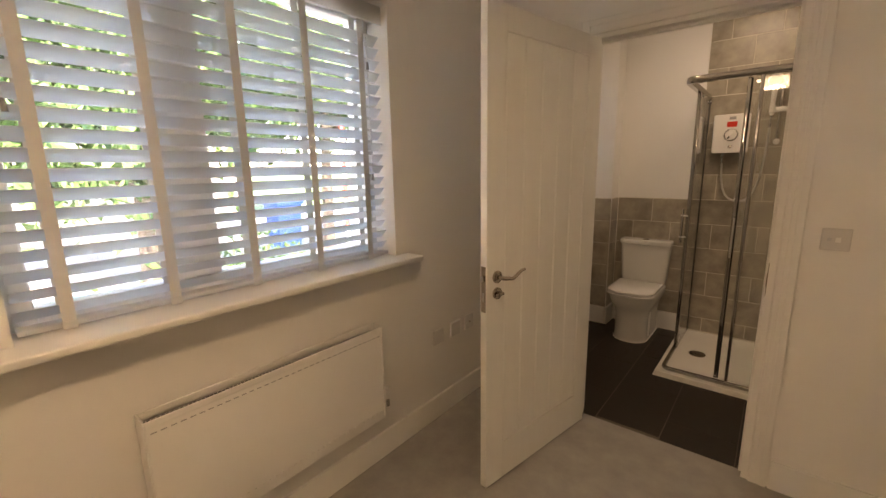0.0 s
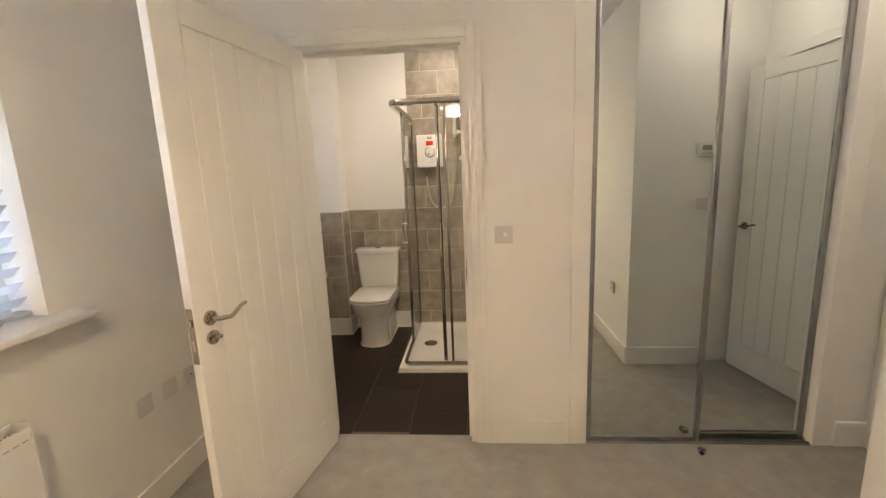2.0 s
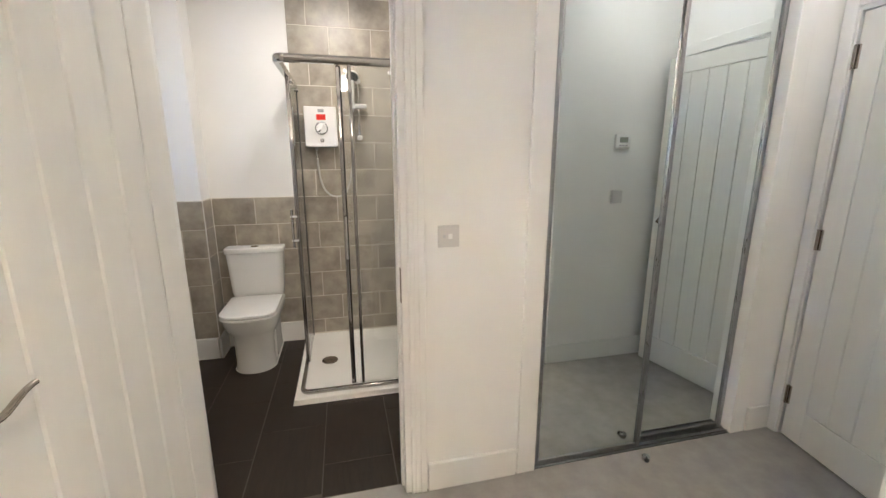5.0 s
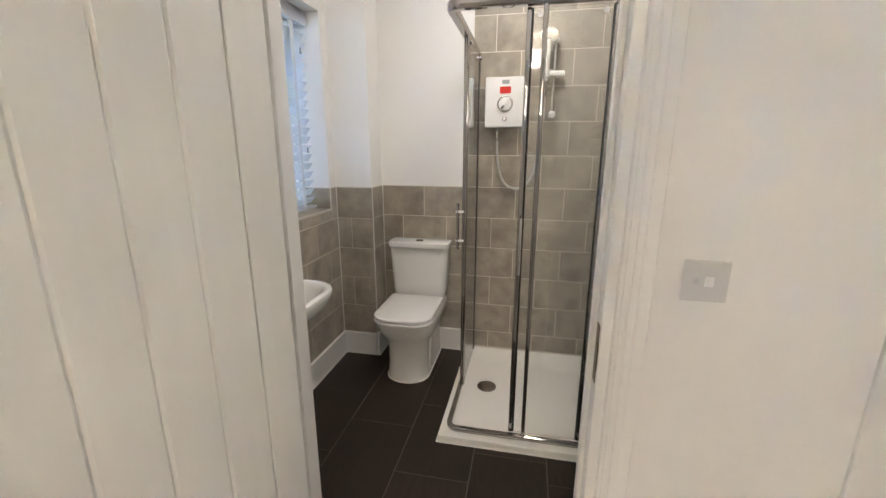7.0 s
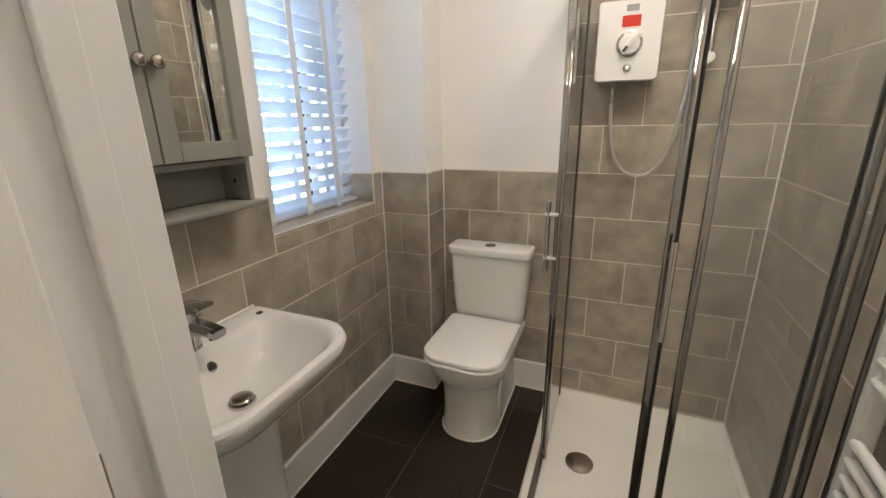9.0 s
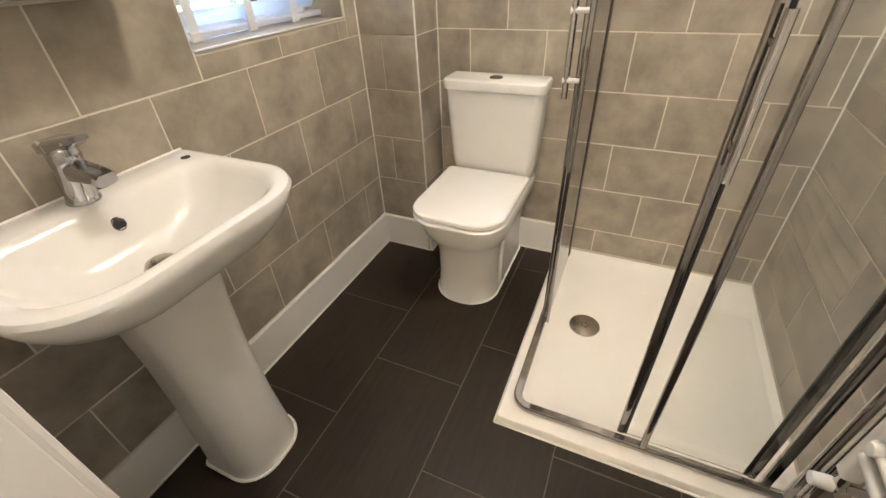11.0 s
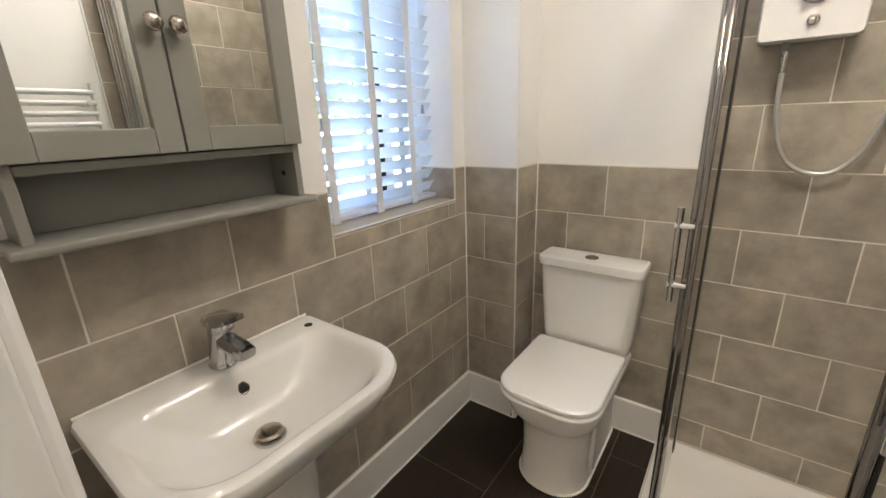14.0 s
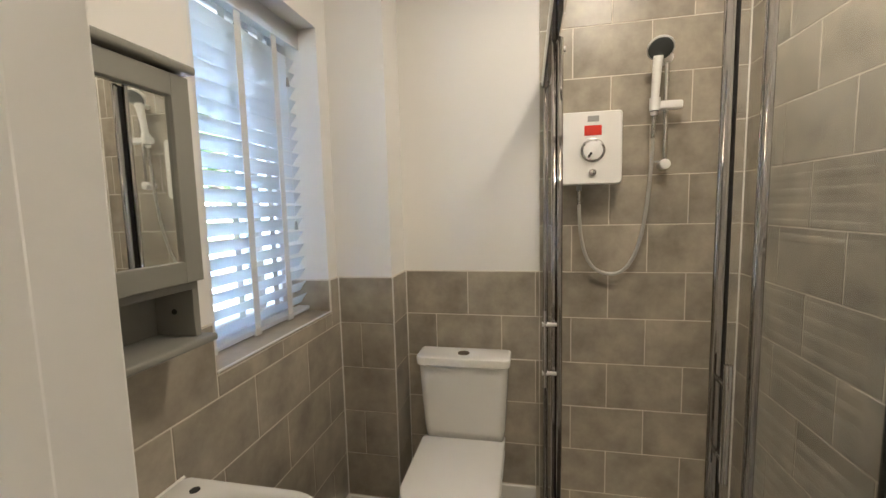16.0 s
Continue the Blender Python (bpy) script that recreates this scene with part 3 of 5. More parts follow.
# ---- windows and blinds ----
def window(name, y0, y1, z0, z1, mulls, x=-1.66):
    """A white upvc frame with panes, set deep in the reveal."""
    w_ = thing(name, x, (y0 + y1) / 2, z0, "white upvc window behind a slatted blind", "window", kind="structure")
    h = (y1 - y0) / 2
    t = z1 - z0
    f = 0.06
    for nm, a in (("frame_side", (-h, -h + f, 0, t)), ("frame_side", (h - f, h, 0, t)), ("frame_head", (-h + f, h - f, t - f, t)), ("frame_sill", (-h + f, h - f, 0, f))):
        bm_ = B(); box(bm_, -0.035, 0.035, *a, 0.006)
        part(nm, bm_, UPVC, w_)
    edges = [-h + f]
    for m, mw in mulls:
        c = m - (y0 + y1) / 2
        bm_ = B(); box(bm_, -0.038, 0.038, c - mw / 2, c + mw / 2, f, t - f, 0.006)
        part("mullion", bm_, UPVC, w_)
        edges += [c - mw / 2, c + mw / 2]
    edges.append(h - f)
    for a, b in zip(edges[::2], edges[1::2]):
        bm_ = B(); box(bm_, -0.004, 0.004, a, b, f, t - f)
        p = part("pane", bm_, PANE, w_)
        p.visible_shadow = False
    return w_


def gasket(parent, y, z0, z1):
    """A dark seal and handle side of an opening casement."""
    bm_ = B(); box(bm_, 0.030, 0.040, y - 0.011, y + 0.011, z0, z1, 0.002)
    part("gasket", bm_, BLACK, parent, "dark casement seal")


window("window_1", BW[0], BW[1], BW[2], BW[3], ((0.335, 0.15),))
w2 = window("window_2", TW[0], TW[1], TW[2], TW[3], ((3.245, 0.045),))
gasket(w2, 3.205 - (TW[0] + TW[1]) / 2, 0.06, TW[3] - TW[2] - 0.06)
bm = B(); box(bm, -1.63, -1.39, BW[0] - 0.085, BW[1] + 0.088, 0.990, 1.0155, 0.006, 3)
setting("window_sill", bm, GLOSS, "white gloss window board", True)


def venetian(name, x, y0, y1, z0, z1, tapes, tilt, label, pitch=0.0515):
    """A wooden blind: headrail, slats, bottom rail, ladder tapes, cords with toggles."""
    d = thing(name, x, (y0 + y1) / 2, z0, label, "blind")
    h = (y1 - y0) / 2
    top = z1 - z0
    bm_ = B(); box(bm_, -0.03, 0.03, -h, h, top - 0.055, top, 0.003)
    part("headrail", bm_, SLAT, d)
    bm_ = B(); box(bm_, 0.030, 0.038, -h - 0.004, h + 0.004, top - 0.075, top + 0.001, 0.003)
    part("valance", bm_, SLAT, d, "white slatted valance")
    bm_ = B(); box(bm_, -0.026, 0.026, -h, h, 0.004, 0.020, 0.004)
    part("bottom_rail", bm_, SLAT, d)
    n = int((top - 0.10) / pitch)
    src = None
    for k in range(n):
        z = 0.052 + k * pitch
        if src is None:
            bm_ = B()
            rings = []
            for s_ in (-h, h):
                rings.append([Vector((u * 0.025, s_, 0.0018 * v + 0.0012 * (1 - u * u))) for u, v in ((-1, -0.5), (-0.5, -1), (0, -1), (0.5, -1), (1, -0.5), (1, 0.5), (0.5, 1), (0, 1), (-0.5, 1), (-1, 0.5))])
            loft(bm_, rings)
            src = part("slat", bm_, SLAT, d)
            o = src
        else:
            o = new("slat", src.data)
            o.parent = d
        o.matrix_basis = pose(0, 0, z, 0, -tilt + random.uniform(-0.6, 0.6), 0)
    for ty in tapes:
        c = ty - (y0 + y1) / 2
        for sx in (0.0275, -0.0275):
            bm_ = B()
            wob = random.uniform(-0.002, 0.002)
            loft(bm_, [[Vector((sx + a, c + wob * zz + b, 0.018 + zz)) for a, b in ((-0.0006, -0.015), (0.0006, -0.015), (0.0006, 0.015), (-0.0006, 0.015))] for zz in (0, top * 0.33, top * 0.66, top - 0.07)])
            part("ladder_tape", bm_, TAPE, d, "cream fabric ladder tape")
        bm_ = B(); box(bm_, 0.020, 0.031, c - 0.017, c + 0.017, -0.002, 0.022, 0.003)
        part("tape_cap", bm_, TAPE, d)
    return d


bb = venetian("venetian_blind", -1.568, BW[0] + 0.012, BW[1] - 0.006, 1.018, 2.135, (-0.035, 0.225, 0.495, 0.772, 1.045), 44, "white wooden venetian blind, half open, with cream tapes")
tb = venetian("venetian_blind", -1.565, TW[0] + 0.008, TW[1] - 0.008, 1.022, 2.135, (2.885, 3.09, 3.285), 54, "white wooden venetian blind, half closed, in the bathroom window")
for src_, yy, zs in ((bb, 1.075, (1.88, 1.40)), (bb, -0.075, (1.86, 1.60)), (tb, 3.35, (1.92, 1.38))):
    par = src_
    base = src_.matrix_basis.translation
    for zz in zs:
        bm = B(); tube(bm, [(0.030, yy - base.y, 2.06 - base.z), (0.031, yy - base.y, zz + 0.01 - base.z)], 0.0012, 6)
        part("cord", bm, TAPE, par)
        bm = B(); cyl(bm, (0.033, yy - base.y, zz - 0.018 - base.z), (0.033, yy - base.y, zz + 0.014 - base.z), 0.007, 12, 0.004)
        part("cord_toggle", bm, GREYPL, par, "small grey cord toggle", True)

# ---- bathroom: toilet ----
wc = thing("toilet", -0.924, YK, 0, "white close-coupled toilet with its lid closed, on dark tiles", "toilet")


def pan_ring(z, hw, front, back, r, rb=0.03):
    return rrect(-hw, hw, front - YK, back - YK, z, r, 8, (rb, rb, r, r))


bm = B()
loft(bm, [pan_ring(0.0, 0.130, 3.200, 3.69, 0.118), pan_ring(0.012, 0.129, 3.203, 3.69, 0.117), pan_ring(0.10, 0.124, 3.212, 3.69, 0.112),
          pan_ring(0.20, 0.126, 3.212, 3.69, 0.112), pan_ring(0.250, 0.132, 3.205, 3.69, 0.115), pan_ring(0.285, 0.148, 3.180, 3.69, 0.125),
          pan_ring(0.320, 0.164, 3.155, 3.69, 0.13), pan_ring(0.360, 0.173, 3.143, 3.69, 0.13), pan_ring(0.392, 0.176, 3.140, 3.69, 0.125),
          pan_ring(0.398, 0.172, 3.145, 3.69, 0.12)])
part("pan", bm, CERAMIC, wc, "glazed ceramic pan", True)
for sx in (-1, 1):
    bm = B()
    lo, hi = sorted((sx * 0.112, sx * 0.138))
    box(bm, lo, hi, -0.36, -0.325, 0.03, 0.24, 0.010, 3)
    part("side_recess", bm, CERAMIC, wc, "", True)
    bm = B(); cyl(bm, (sx * 0.134, -0.343, 0.055), (sx * 0.141, -0.343, 0.055), 0.006, 12)
    part("fixing_bolt", bm, CHROME, wc, "", True)
bm = B()
ring = pan_ring(0.002, 0.132, 3.198, 3.688, 0.12)
tube(bm, ring + [ring[0]], 0.0045, 6)
part("sealant_bead", bm, SILIC, wc, "white sealant line", True)
for nm, z0, z1, g in (("seat", 0.4015, 0.4145, 0.0), ("lid", 0.4195, 0.441, 0.002)):
    bm = B()
    f, b_, hw = 3.122 + g - YK, 3.558 - YK, 0.180 - g
    rs = (0.018, 0.018, 0.105, 0.105)
    def sr(z, ins):
        return rrect(-hw + ins, hw - ins, f + ins, b_ - ins, z, 0.05, 8, rs)
    loft(bm, [sr(z0, 0.004), sr(z0 + 0.003, 0.0), sr(z1 - 0.006, 0.0), sr(z1 - 0.002, 0.003), sr(z1, 0.009)])
    part(nm, bm, SEATP, wc, "white plastic " + nm, True)
for sx in (-0.075, 0.075):
    bm = B(); cyl(bm, (sx - 0.022, -0.118, 0.415), (sx + 0.022, -0.118, 0.415), 0.012, 16, bev=0.002)
    part("seat_hinge", bm, CHROME, wc, "", True)


def tank_ring(z, hw, front, r=0.035):
    return rrect(-hw, hw, front - YK, -0.012, z, r, 6, (0.008, 0.008, r, r))


bm = B()
loft(bm, [tank_ring(0.396, 0.150, 3.585), tank_ring(0.42, 0.172, 3.576), tank_ring(0.47, 0.178, 3.572), tank_ring(0.60, 0.186, 3.567), tank_ring(0.755, 0.194, 3.560)])
tank = part("cistern", bm, CERAMIC, wc, "glazed ceramic cistern", True)
bm = B()
loft(bm, [tank_ring(0.757, 0.198, 3.554), tank_ring(0.760, 0.202, 3.550), tank_ring(0.786, 0.204, 3.548), tank_ring(0.793, 0.201, 3.551), tank_ring(0.796, 0.194, 3.558)])
tlid = part("cistern_lid", bm, CERAMIC, wc, "", True)
bm = B(); cyl(bm, (0, -0.082, 0.794), (0, -0.082, 0.800), 0.026, 28, bev=0.002)
part("flush_ring", bm, NICKEL, tlid, "chrome flush button", True)
for sx in (-1, 1):
    bm = B(); ball(bm, (sx * 0.011, -0.082, 0.800), 0.010, 0.9, 1.6, 0.25, 14)
    part("flush_button", bm, NICKEL, tlid, "", True)

# ---- basin ----
CY = 2.397
bs = thing("basin", TX, CY, 0, "white pedestal basin with a chrome mixer tap, against the tiles", "basin")


def basin_ring(z, x1, hy, x0=0.002, rf=0.15, rb=0.02):
    return rrect(x0, x1, -hy, hy, z, rf, 10, (rf, rb, rb, rf))


bm = B()
loft(bm, [basin_ring(0.615, 0.225, 0.088, 0.05, 0.07, 0.03), basin_ring(0.640, 0.258, 0.122, 0.02, 0.09), basin_ring(0.678, 0.316, 0.180, 0.002, 0.12),
          basin_ring(0.718, 0.372, 0.230, 0.002, 0.14), basin_ring(0.758, 0.406, 0.254, 0.002, 0.145), basin_ring(0.790, 0.420, 0.267, 0.002, 0.14),
          basin_ring(0.806, 0.423, 0.270, 0.002, 0.14), basin_ring(0.815, 0.419, 0.266, 0.003, 0.138), basin_ring(0.818, 0.410, 0.258, 0.008, 0.132),
          basin_ring(0.8175, 0.399, 0.246, 0.080, 0.127, 0.06), basin_ring(0.8150, 0.394, 0.241, 0.090, 0.125, 0.06), basin_ring(0.8090, 0.387, 0.234, 0.098, 0.122, 0.065), basin_ring(0.798, 0.378, 0.226, 0.104, 0.118, 0.07), basin_ring(0.770, 0.360, 0.207, 0.114, 0.11, 0.07),
          basin_ring(0.730, 0.322, 0.165, 0.132, 0.085, 0.07), basin_ring(0.703, 0.275, 0.100, 0.160, 0.05, 0.05), basin_ring(0.696, 0.245, 0.040, 0.190, 0.02, 0.02)])
bowl = part("bowl", bm, CERAMIC, bs, "glazed ceramic bowl", True)
bm = B()
def ped_ring(z, hx0, hx1, hy):
    return rrect(hx0, hx1, -hy, hy, z, hy * 0.8, 8, (hy * 0.8, 0.02, 0.02, hy * 0.8))
loft(bm, [ped_ring(0.0, 0.085, 0.286, 0.106), ped_ring(0.03, 0.085, 0.282, 0.102), ped_ring(0.20, 0.082, 0.268, 0.094), ped_ring(0.42, 0.078, 0.262, 0.092), ped_ring(0.56, 0.074, 0.266, 0.098), ped_ring(0.66, 0.068, 0.275, 0.108)])
part("pedestal", bm, CERAMIC, bs, "tapered ceramic pedestal", True)
bm = B()
ring = ped_ring(0.002, 0.083, 0.288, 0.108)
tube(bm, ring + [ring[0]], 0.005, 6)
part("sealant_bead", bm, SILIC, bs, "", True)
bm = B(); tube(bm, [(0.003, -0.262, 0.817), (0.003, 0.262, 0.817)], 0.004, 6)
part("sealant_bead", bm, SILIC, bs, "", True)
bm = B(); cyl(bm, (0.106, 0.006, 0.774), (0.1212, 0.006, 0.7675), 0.0112, 18)
part("overflow", bm, DARK, bs, "dark overflow hole", True)
bm = B(); tube(bm, [Vector((0.1175 - 0.0045 * math.sin(a), 0.006 + 0.0122 * math.cos(a), 0.7700 + 0.0118 * math.sin(a))) for a in (2 * math.pi * k / 20 for k in range(21))], 0.0012, 6)
part("overflow_ring", bm, CHROME, bs, "thin chrome overflow ring", True)
bm = B(); cyl(bm, (0.066, 0.225, 0.8165), (0.066, 0.225, 0.8190), 0.011, 18)
part("plugged_hole", bm, DARK, bs, "", True)
bm = B(); cyl(bm, (0.222, -0.007, 0.696), (0.222, -0.007, 0.706), 0.034, 28, bev=0.003)
waste = part("waste_collar", bm, CHROME, bs, "", True)
bm = B(); ball(bm, (0.222, -0.007, 0.712), 0.029, 1, 1, 0.28, 24)
part("waste_plug", bm, NICKEL, waste, "domed chrome plug", True)
tap = thing("mixer_tap", TX + 0.055, CY, 0.817, "polished chrome single-lever mixer tap on the basin", "tap")
bm = B()
loft(bm, [[Vector((ox + r * 1.1 * math.cos(a), r * math.sin(a), z + lean * r * math.cos(a))) for a in (2 * math.pi * k / 24 for k in range(24))] for z, r, ox, lean in ((0, 0.026, 0, 0), (0.005, 0.0265, 0, 0), (0.009, 0.0240, 0, 0), (0.040, 0.0225, 0.007, -0.1), (0.080, 0.0228, 0.017, -0.2), (0.098, 0.0232, 0.022, -0.25), (0.102, 0.0205, 0.023, -0.25))])
part("body", bm, TAPC, tap, "body leaning towards the bowl", True)
OCT = ((-1, -0.6), (-0.7, -1), (0.7, -1), (1, -0.6), (1, 0.6), (0.7, 1), (-0.7, 1), (-1, 0.6))
bm = B()
loft(bm, [[Vector((x + v * t * 0.25, u * w, z + v * t)) for u, v in OCT] for x, z, w, t in ((0.010, 0.064, 0.017, 0.019), (0.040, 0.068, 0.0175, 0.017), (0.075, 0.068, 0.0175, 0.014), (0.104, 0.065, 0.0170, 0.0125), (0.112, 0.063, 0.0155, 0.011))])
spout = part("spout", bm, TAPC, tap, "short flat spout", True)
bm = B(); cyl(bm, (0.098, 0, 0.055), (0.100, 0, 0.046), 0.0115, 18)
part("aerator", bm, SPRAY, spout, "dark aerator", True)
bm = B()
loft(bm, [[Vector((x - v * t * 0.2, u * w, z + v * t)) for u, v in OCT] for x, z, w, t in ((-0.010, 0.110, 0.019, 0.008), (0.004, 0.113, 0.0245, 0.0125), (0.040, 0.119, 0.0245, 0.0115), (0.074, 0.129, 0.0235, 0.0070), (0.084, 0.132, 0.019, 0.0045))])
part("lever", bm, TAPC, tap, "wide flat lever", True)
bm = B(); cyl(bm, (0.022, 0, 0.096), (0.025, 0, 0.114), 0.0222, 22)
part("cartridge_collar", bm, TAPC, tap, "", True)
for c in tap.children:
    c.data.transform(Matrix.Diagonal((1.12, 1.14, 1.03, 1)))

# ---- mirror cabinet ----
CX1 = 0.122
cb = thing("mirror_cabinet", TX, 2.389, 1.16, "grey wooden bathroom cabinet with two mirrored doors and an open shelf", "cabinet")
CW, CT = 0.250, 0.552
for sgn in (-1, 1):
    bm = B()
    lo, hi = sorted((sgn * CW, sgn * (CW - 0.016)))
    box(bm, 0, CX1 - 0.018, lo, hi, 0.012, CT, 0.002)
    side = part("side_panel", bm, GREYP, cb)
    bm = B(); cyl(bm, (0.055, sgn * (CW - 0.0155), 0.065), (0.055, sgn * (CW - 0.018), 0.065), 0.006, 12)
    part("screw_hole", bm, DARK, side)
bm = B(); box(bm, 0.0, 0.006, -CW + 0.016, CW - 0.016, 0.012, CT)
part("back_panel", bm, GREYP, cb)
bm = B(); box(bm, 0.0, CX1 + 0.006, -CW - 0.020, CW + 0.020, -0.004, 0.012, 0.005, 3)
part("shelf", bm, GREYP, cb, "rounded open shelf", True)
bm = B(); box(bm, 0.006, CX1 - 0.016, -CW + 0.016, CW - 0.016, 0.115, 0.131, 0.002)
part("base_board", bm, GREYP, cb)
bm = B(); box(bm, 0, CX1 + 0.012, -CW - 0.010, CW + 0.010, CT, CT + 0.018, 0.006, 3)
part("cornice", bm, GREYP, cb, "rounded cornice", True)
for sgn in (-1, 1):
    lo, hi = sorted((sgn * 0.0015, sgn * (CW - 0.001)))
    bm = B()
    z0, z1, fw = 0.1335, CT - 0.006, 0.044
    x0, x1 = CX1 - 0.018, CX1
    box(bm, x0, x1, lo, lo + fw, z0, z1, 0.002)
    box(bm, x0, x1, hi - fw, hi, z0, z1, 0.002)
    box(bm, x0, x1, lo + fw, hi - fw, z0, z0 + fw, 0.002)
    box(bm, x0, x1, lo + fw, hi - fw, z1 - fw, z1, 0.002)
    d = part("door", bm, GREYP, cb, "grey framed cabinet door")
    bm = B(); box(bm, x0 + 0.003, x0 + 0.009, lo + fw - 0.004, hi - fw + 0.004, z0 + fw - 0.004, z1 - fw + 0.004)
    part("mirror", bm, MIRROR, d, "bevelled mirror pane")
    bm = B(); ky = sgn * 0.019
    cyl(bm, (x1, ky, 0.344), (x1 + 0.014, ky, 0.344), 0.006, 14)
    ball(bm, (x1 + 0.020, ky, 0.344), 0.015, 0.75, 1, 1, 18)
    part("knob", bm, NICKEL, d, "round brushed nickel knob", True)

# ---- shower ----
tray = thing("shower_tray", -0.615, 2.74, 0, "low white shower tray on the dark floor", "shower tray")
W_, D_ = XR + 0.615, YK - 2.74
bm = B()
loft(bm, [rrect(0, W_, 0, D_, 0.0, 0.008, 4), rrect(0, W_, 0, D_, 0.028, 0.008, 4), rrect(0.003, W_ - 0.002, 0.003, D_ - 0.002, 0.033, 0.008, 4),
          rrect(0.055, W_ - 0.03, 0.065, D_ - 0.03, 0.033, 0.04, 4), rrect(0.062, W_ - 0.037, 0.072, D_ - 0.037, 0.028, 0.04, 4), rrect(0.085, W_ - 0.06, 0.095, D_ - 0.06, 0.020, 0.05, 4), rrect(0.20, W_ - 0.2, 0.25, D_ - 0.2, 0.018, 0.05, 4)])
part("body", bm, ACRYL, tray, "white acrylic", True)
bm = B(); cyl(bm, (0.192, 0.492, 0.016), (0.192, 0.492, 0.025), 0.056, 36, bev=0.004)
dr = part("waste_cover", bm, NICKEL, tray, "round chrome waste cover", True)
bm = B()
for k in range(5):
    a = 2 * math.pi * k / 5
    cyl(bm, (0.192 + 0.012 * math.cos(a), 0.492 + 0.012 * math.sin(a), 0.024), (0.192 + 0.012 * math.cos(a), 0.492 + 0.012 * math.sin(a), 0.0258), 0.003, 8)
part("waste_holes", bm, DARK, dr)
bm = B(); tube(bm, [(-0.003, -0.003, 0.002), (W_, -0.003, 0.002)], 0.004, 6)
tube(bm, [(-0.003, -0.003, 0.002), (-0.003, D_ - 0.01, 0.002)], 0.004, 6)
part("sealant_bead", bm, SILIC, tray, "", True)

EX, EY, ET = -0.572, 2.795, 1.915   # enclosure: side line, front line, top
sh = thing("shower_enclosure", EX, EY, 0.033, "corner-entry shower enclosure, clear glass in chrome frames, doors slid open", "shower enclosure")
T_ = ET - 0.033
YE, XE = YK - EY, XR - EX


def profile_run(z0, z1, hw, name, lb):
    """A rail of box section that turns the corner."""
    bm_ = B()
    r = 0.045
    pts = [Vector((0, YE - 0.001, 0)), Vector((0, r, 0))] + [Vector((r - r * math.cos(radians(a)), r - r * math.sin(radians(a)), 0)) for a in (18, 36, 54, 72)] + [Vector((r, 0, 0)), Vector((XE - 0.001, 0, 0))]
    rings = []
    for i, p in enumerate(pts):
        t = (pts[min(i + 1, len(pts) - 1)] - pts[max(i - 1, 0)]).normalized()
        n_ = Vector((t.y, -t.x, 0))
        rings.append([p + n_ * (u * hw) + Vector((0, 0, z0 + (z1 - z0) * v)) for u, v in ((-1, 0.2), (-0.7, 0), (0.7, 0), (1, 0.2), (1, 0.8), (0.7, 1), (-0.7, 1), (-1, 0.8))])
    loft(bm_, rings)
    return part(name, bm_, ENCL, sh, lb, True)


profile_run(T_ - 0.004, T_ + 0.036, 0.019, "top_rail", "chrome top rail that turns the corner")
profile_run(0.0, 0.024, 0.013, "bottom_rail", "chrome bottom rail that turns the corner")


def upright(x, y, hx, hy, name="upright", lb="chrome upright"):
    bm_ = B(); box(bm_, x - hx, x + hx, y - hy, y + hy, 0.018, T_ + 0.002, min(hx, hy) * 0.6, 3)
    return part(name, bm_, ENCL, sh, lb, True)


def pane(x0, x1, y0, y1, name="glass_panel"):
    bm_ = B(); box(bm_, x0, x1, y0, y1, 0.026, T_ - 0.004)
    p = part(name, bm_, GLASS, sh, "clear glass panel")
    p.visible_shadow = False
    return p


SYP, SXP = 3.19 - EY, -0.208 - EX     # ends of the fixed panels
upright(0, YE - 0.012, 0.012, 0.011, "wall_profile")
upright(0.004, SYP, 0.008, 0.007)
pane(-0.001, 0.005, SYP, YE - 0.02)
upright(XE - 0.014, 0, 0.013, 0.014, "wall_profile")
upright(XE - 0.095, 0.008, 0.011, 0.010)
upright(XE - 0.048, -0.004, 0.010, 0.009)
upright(SXP, -0.004, 0.009, 0.009)
pane(SXP, XE - 0.02, -0.007, -0.001)


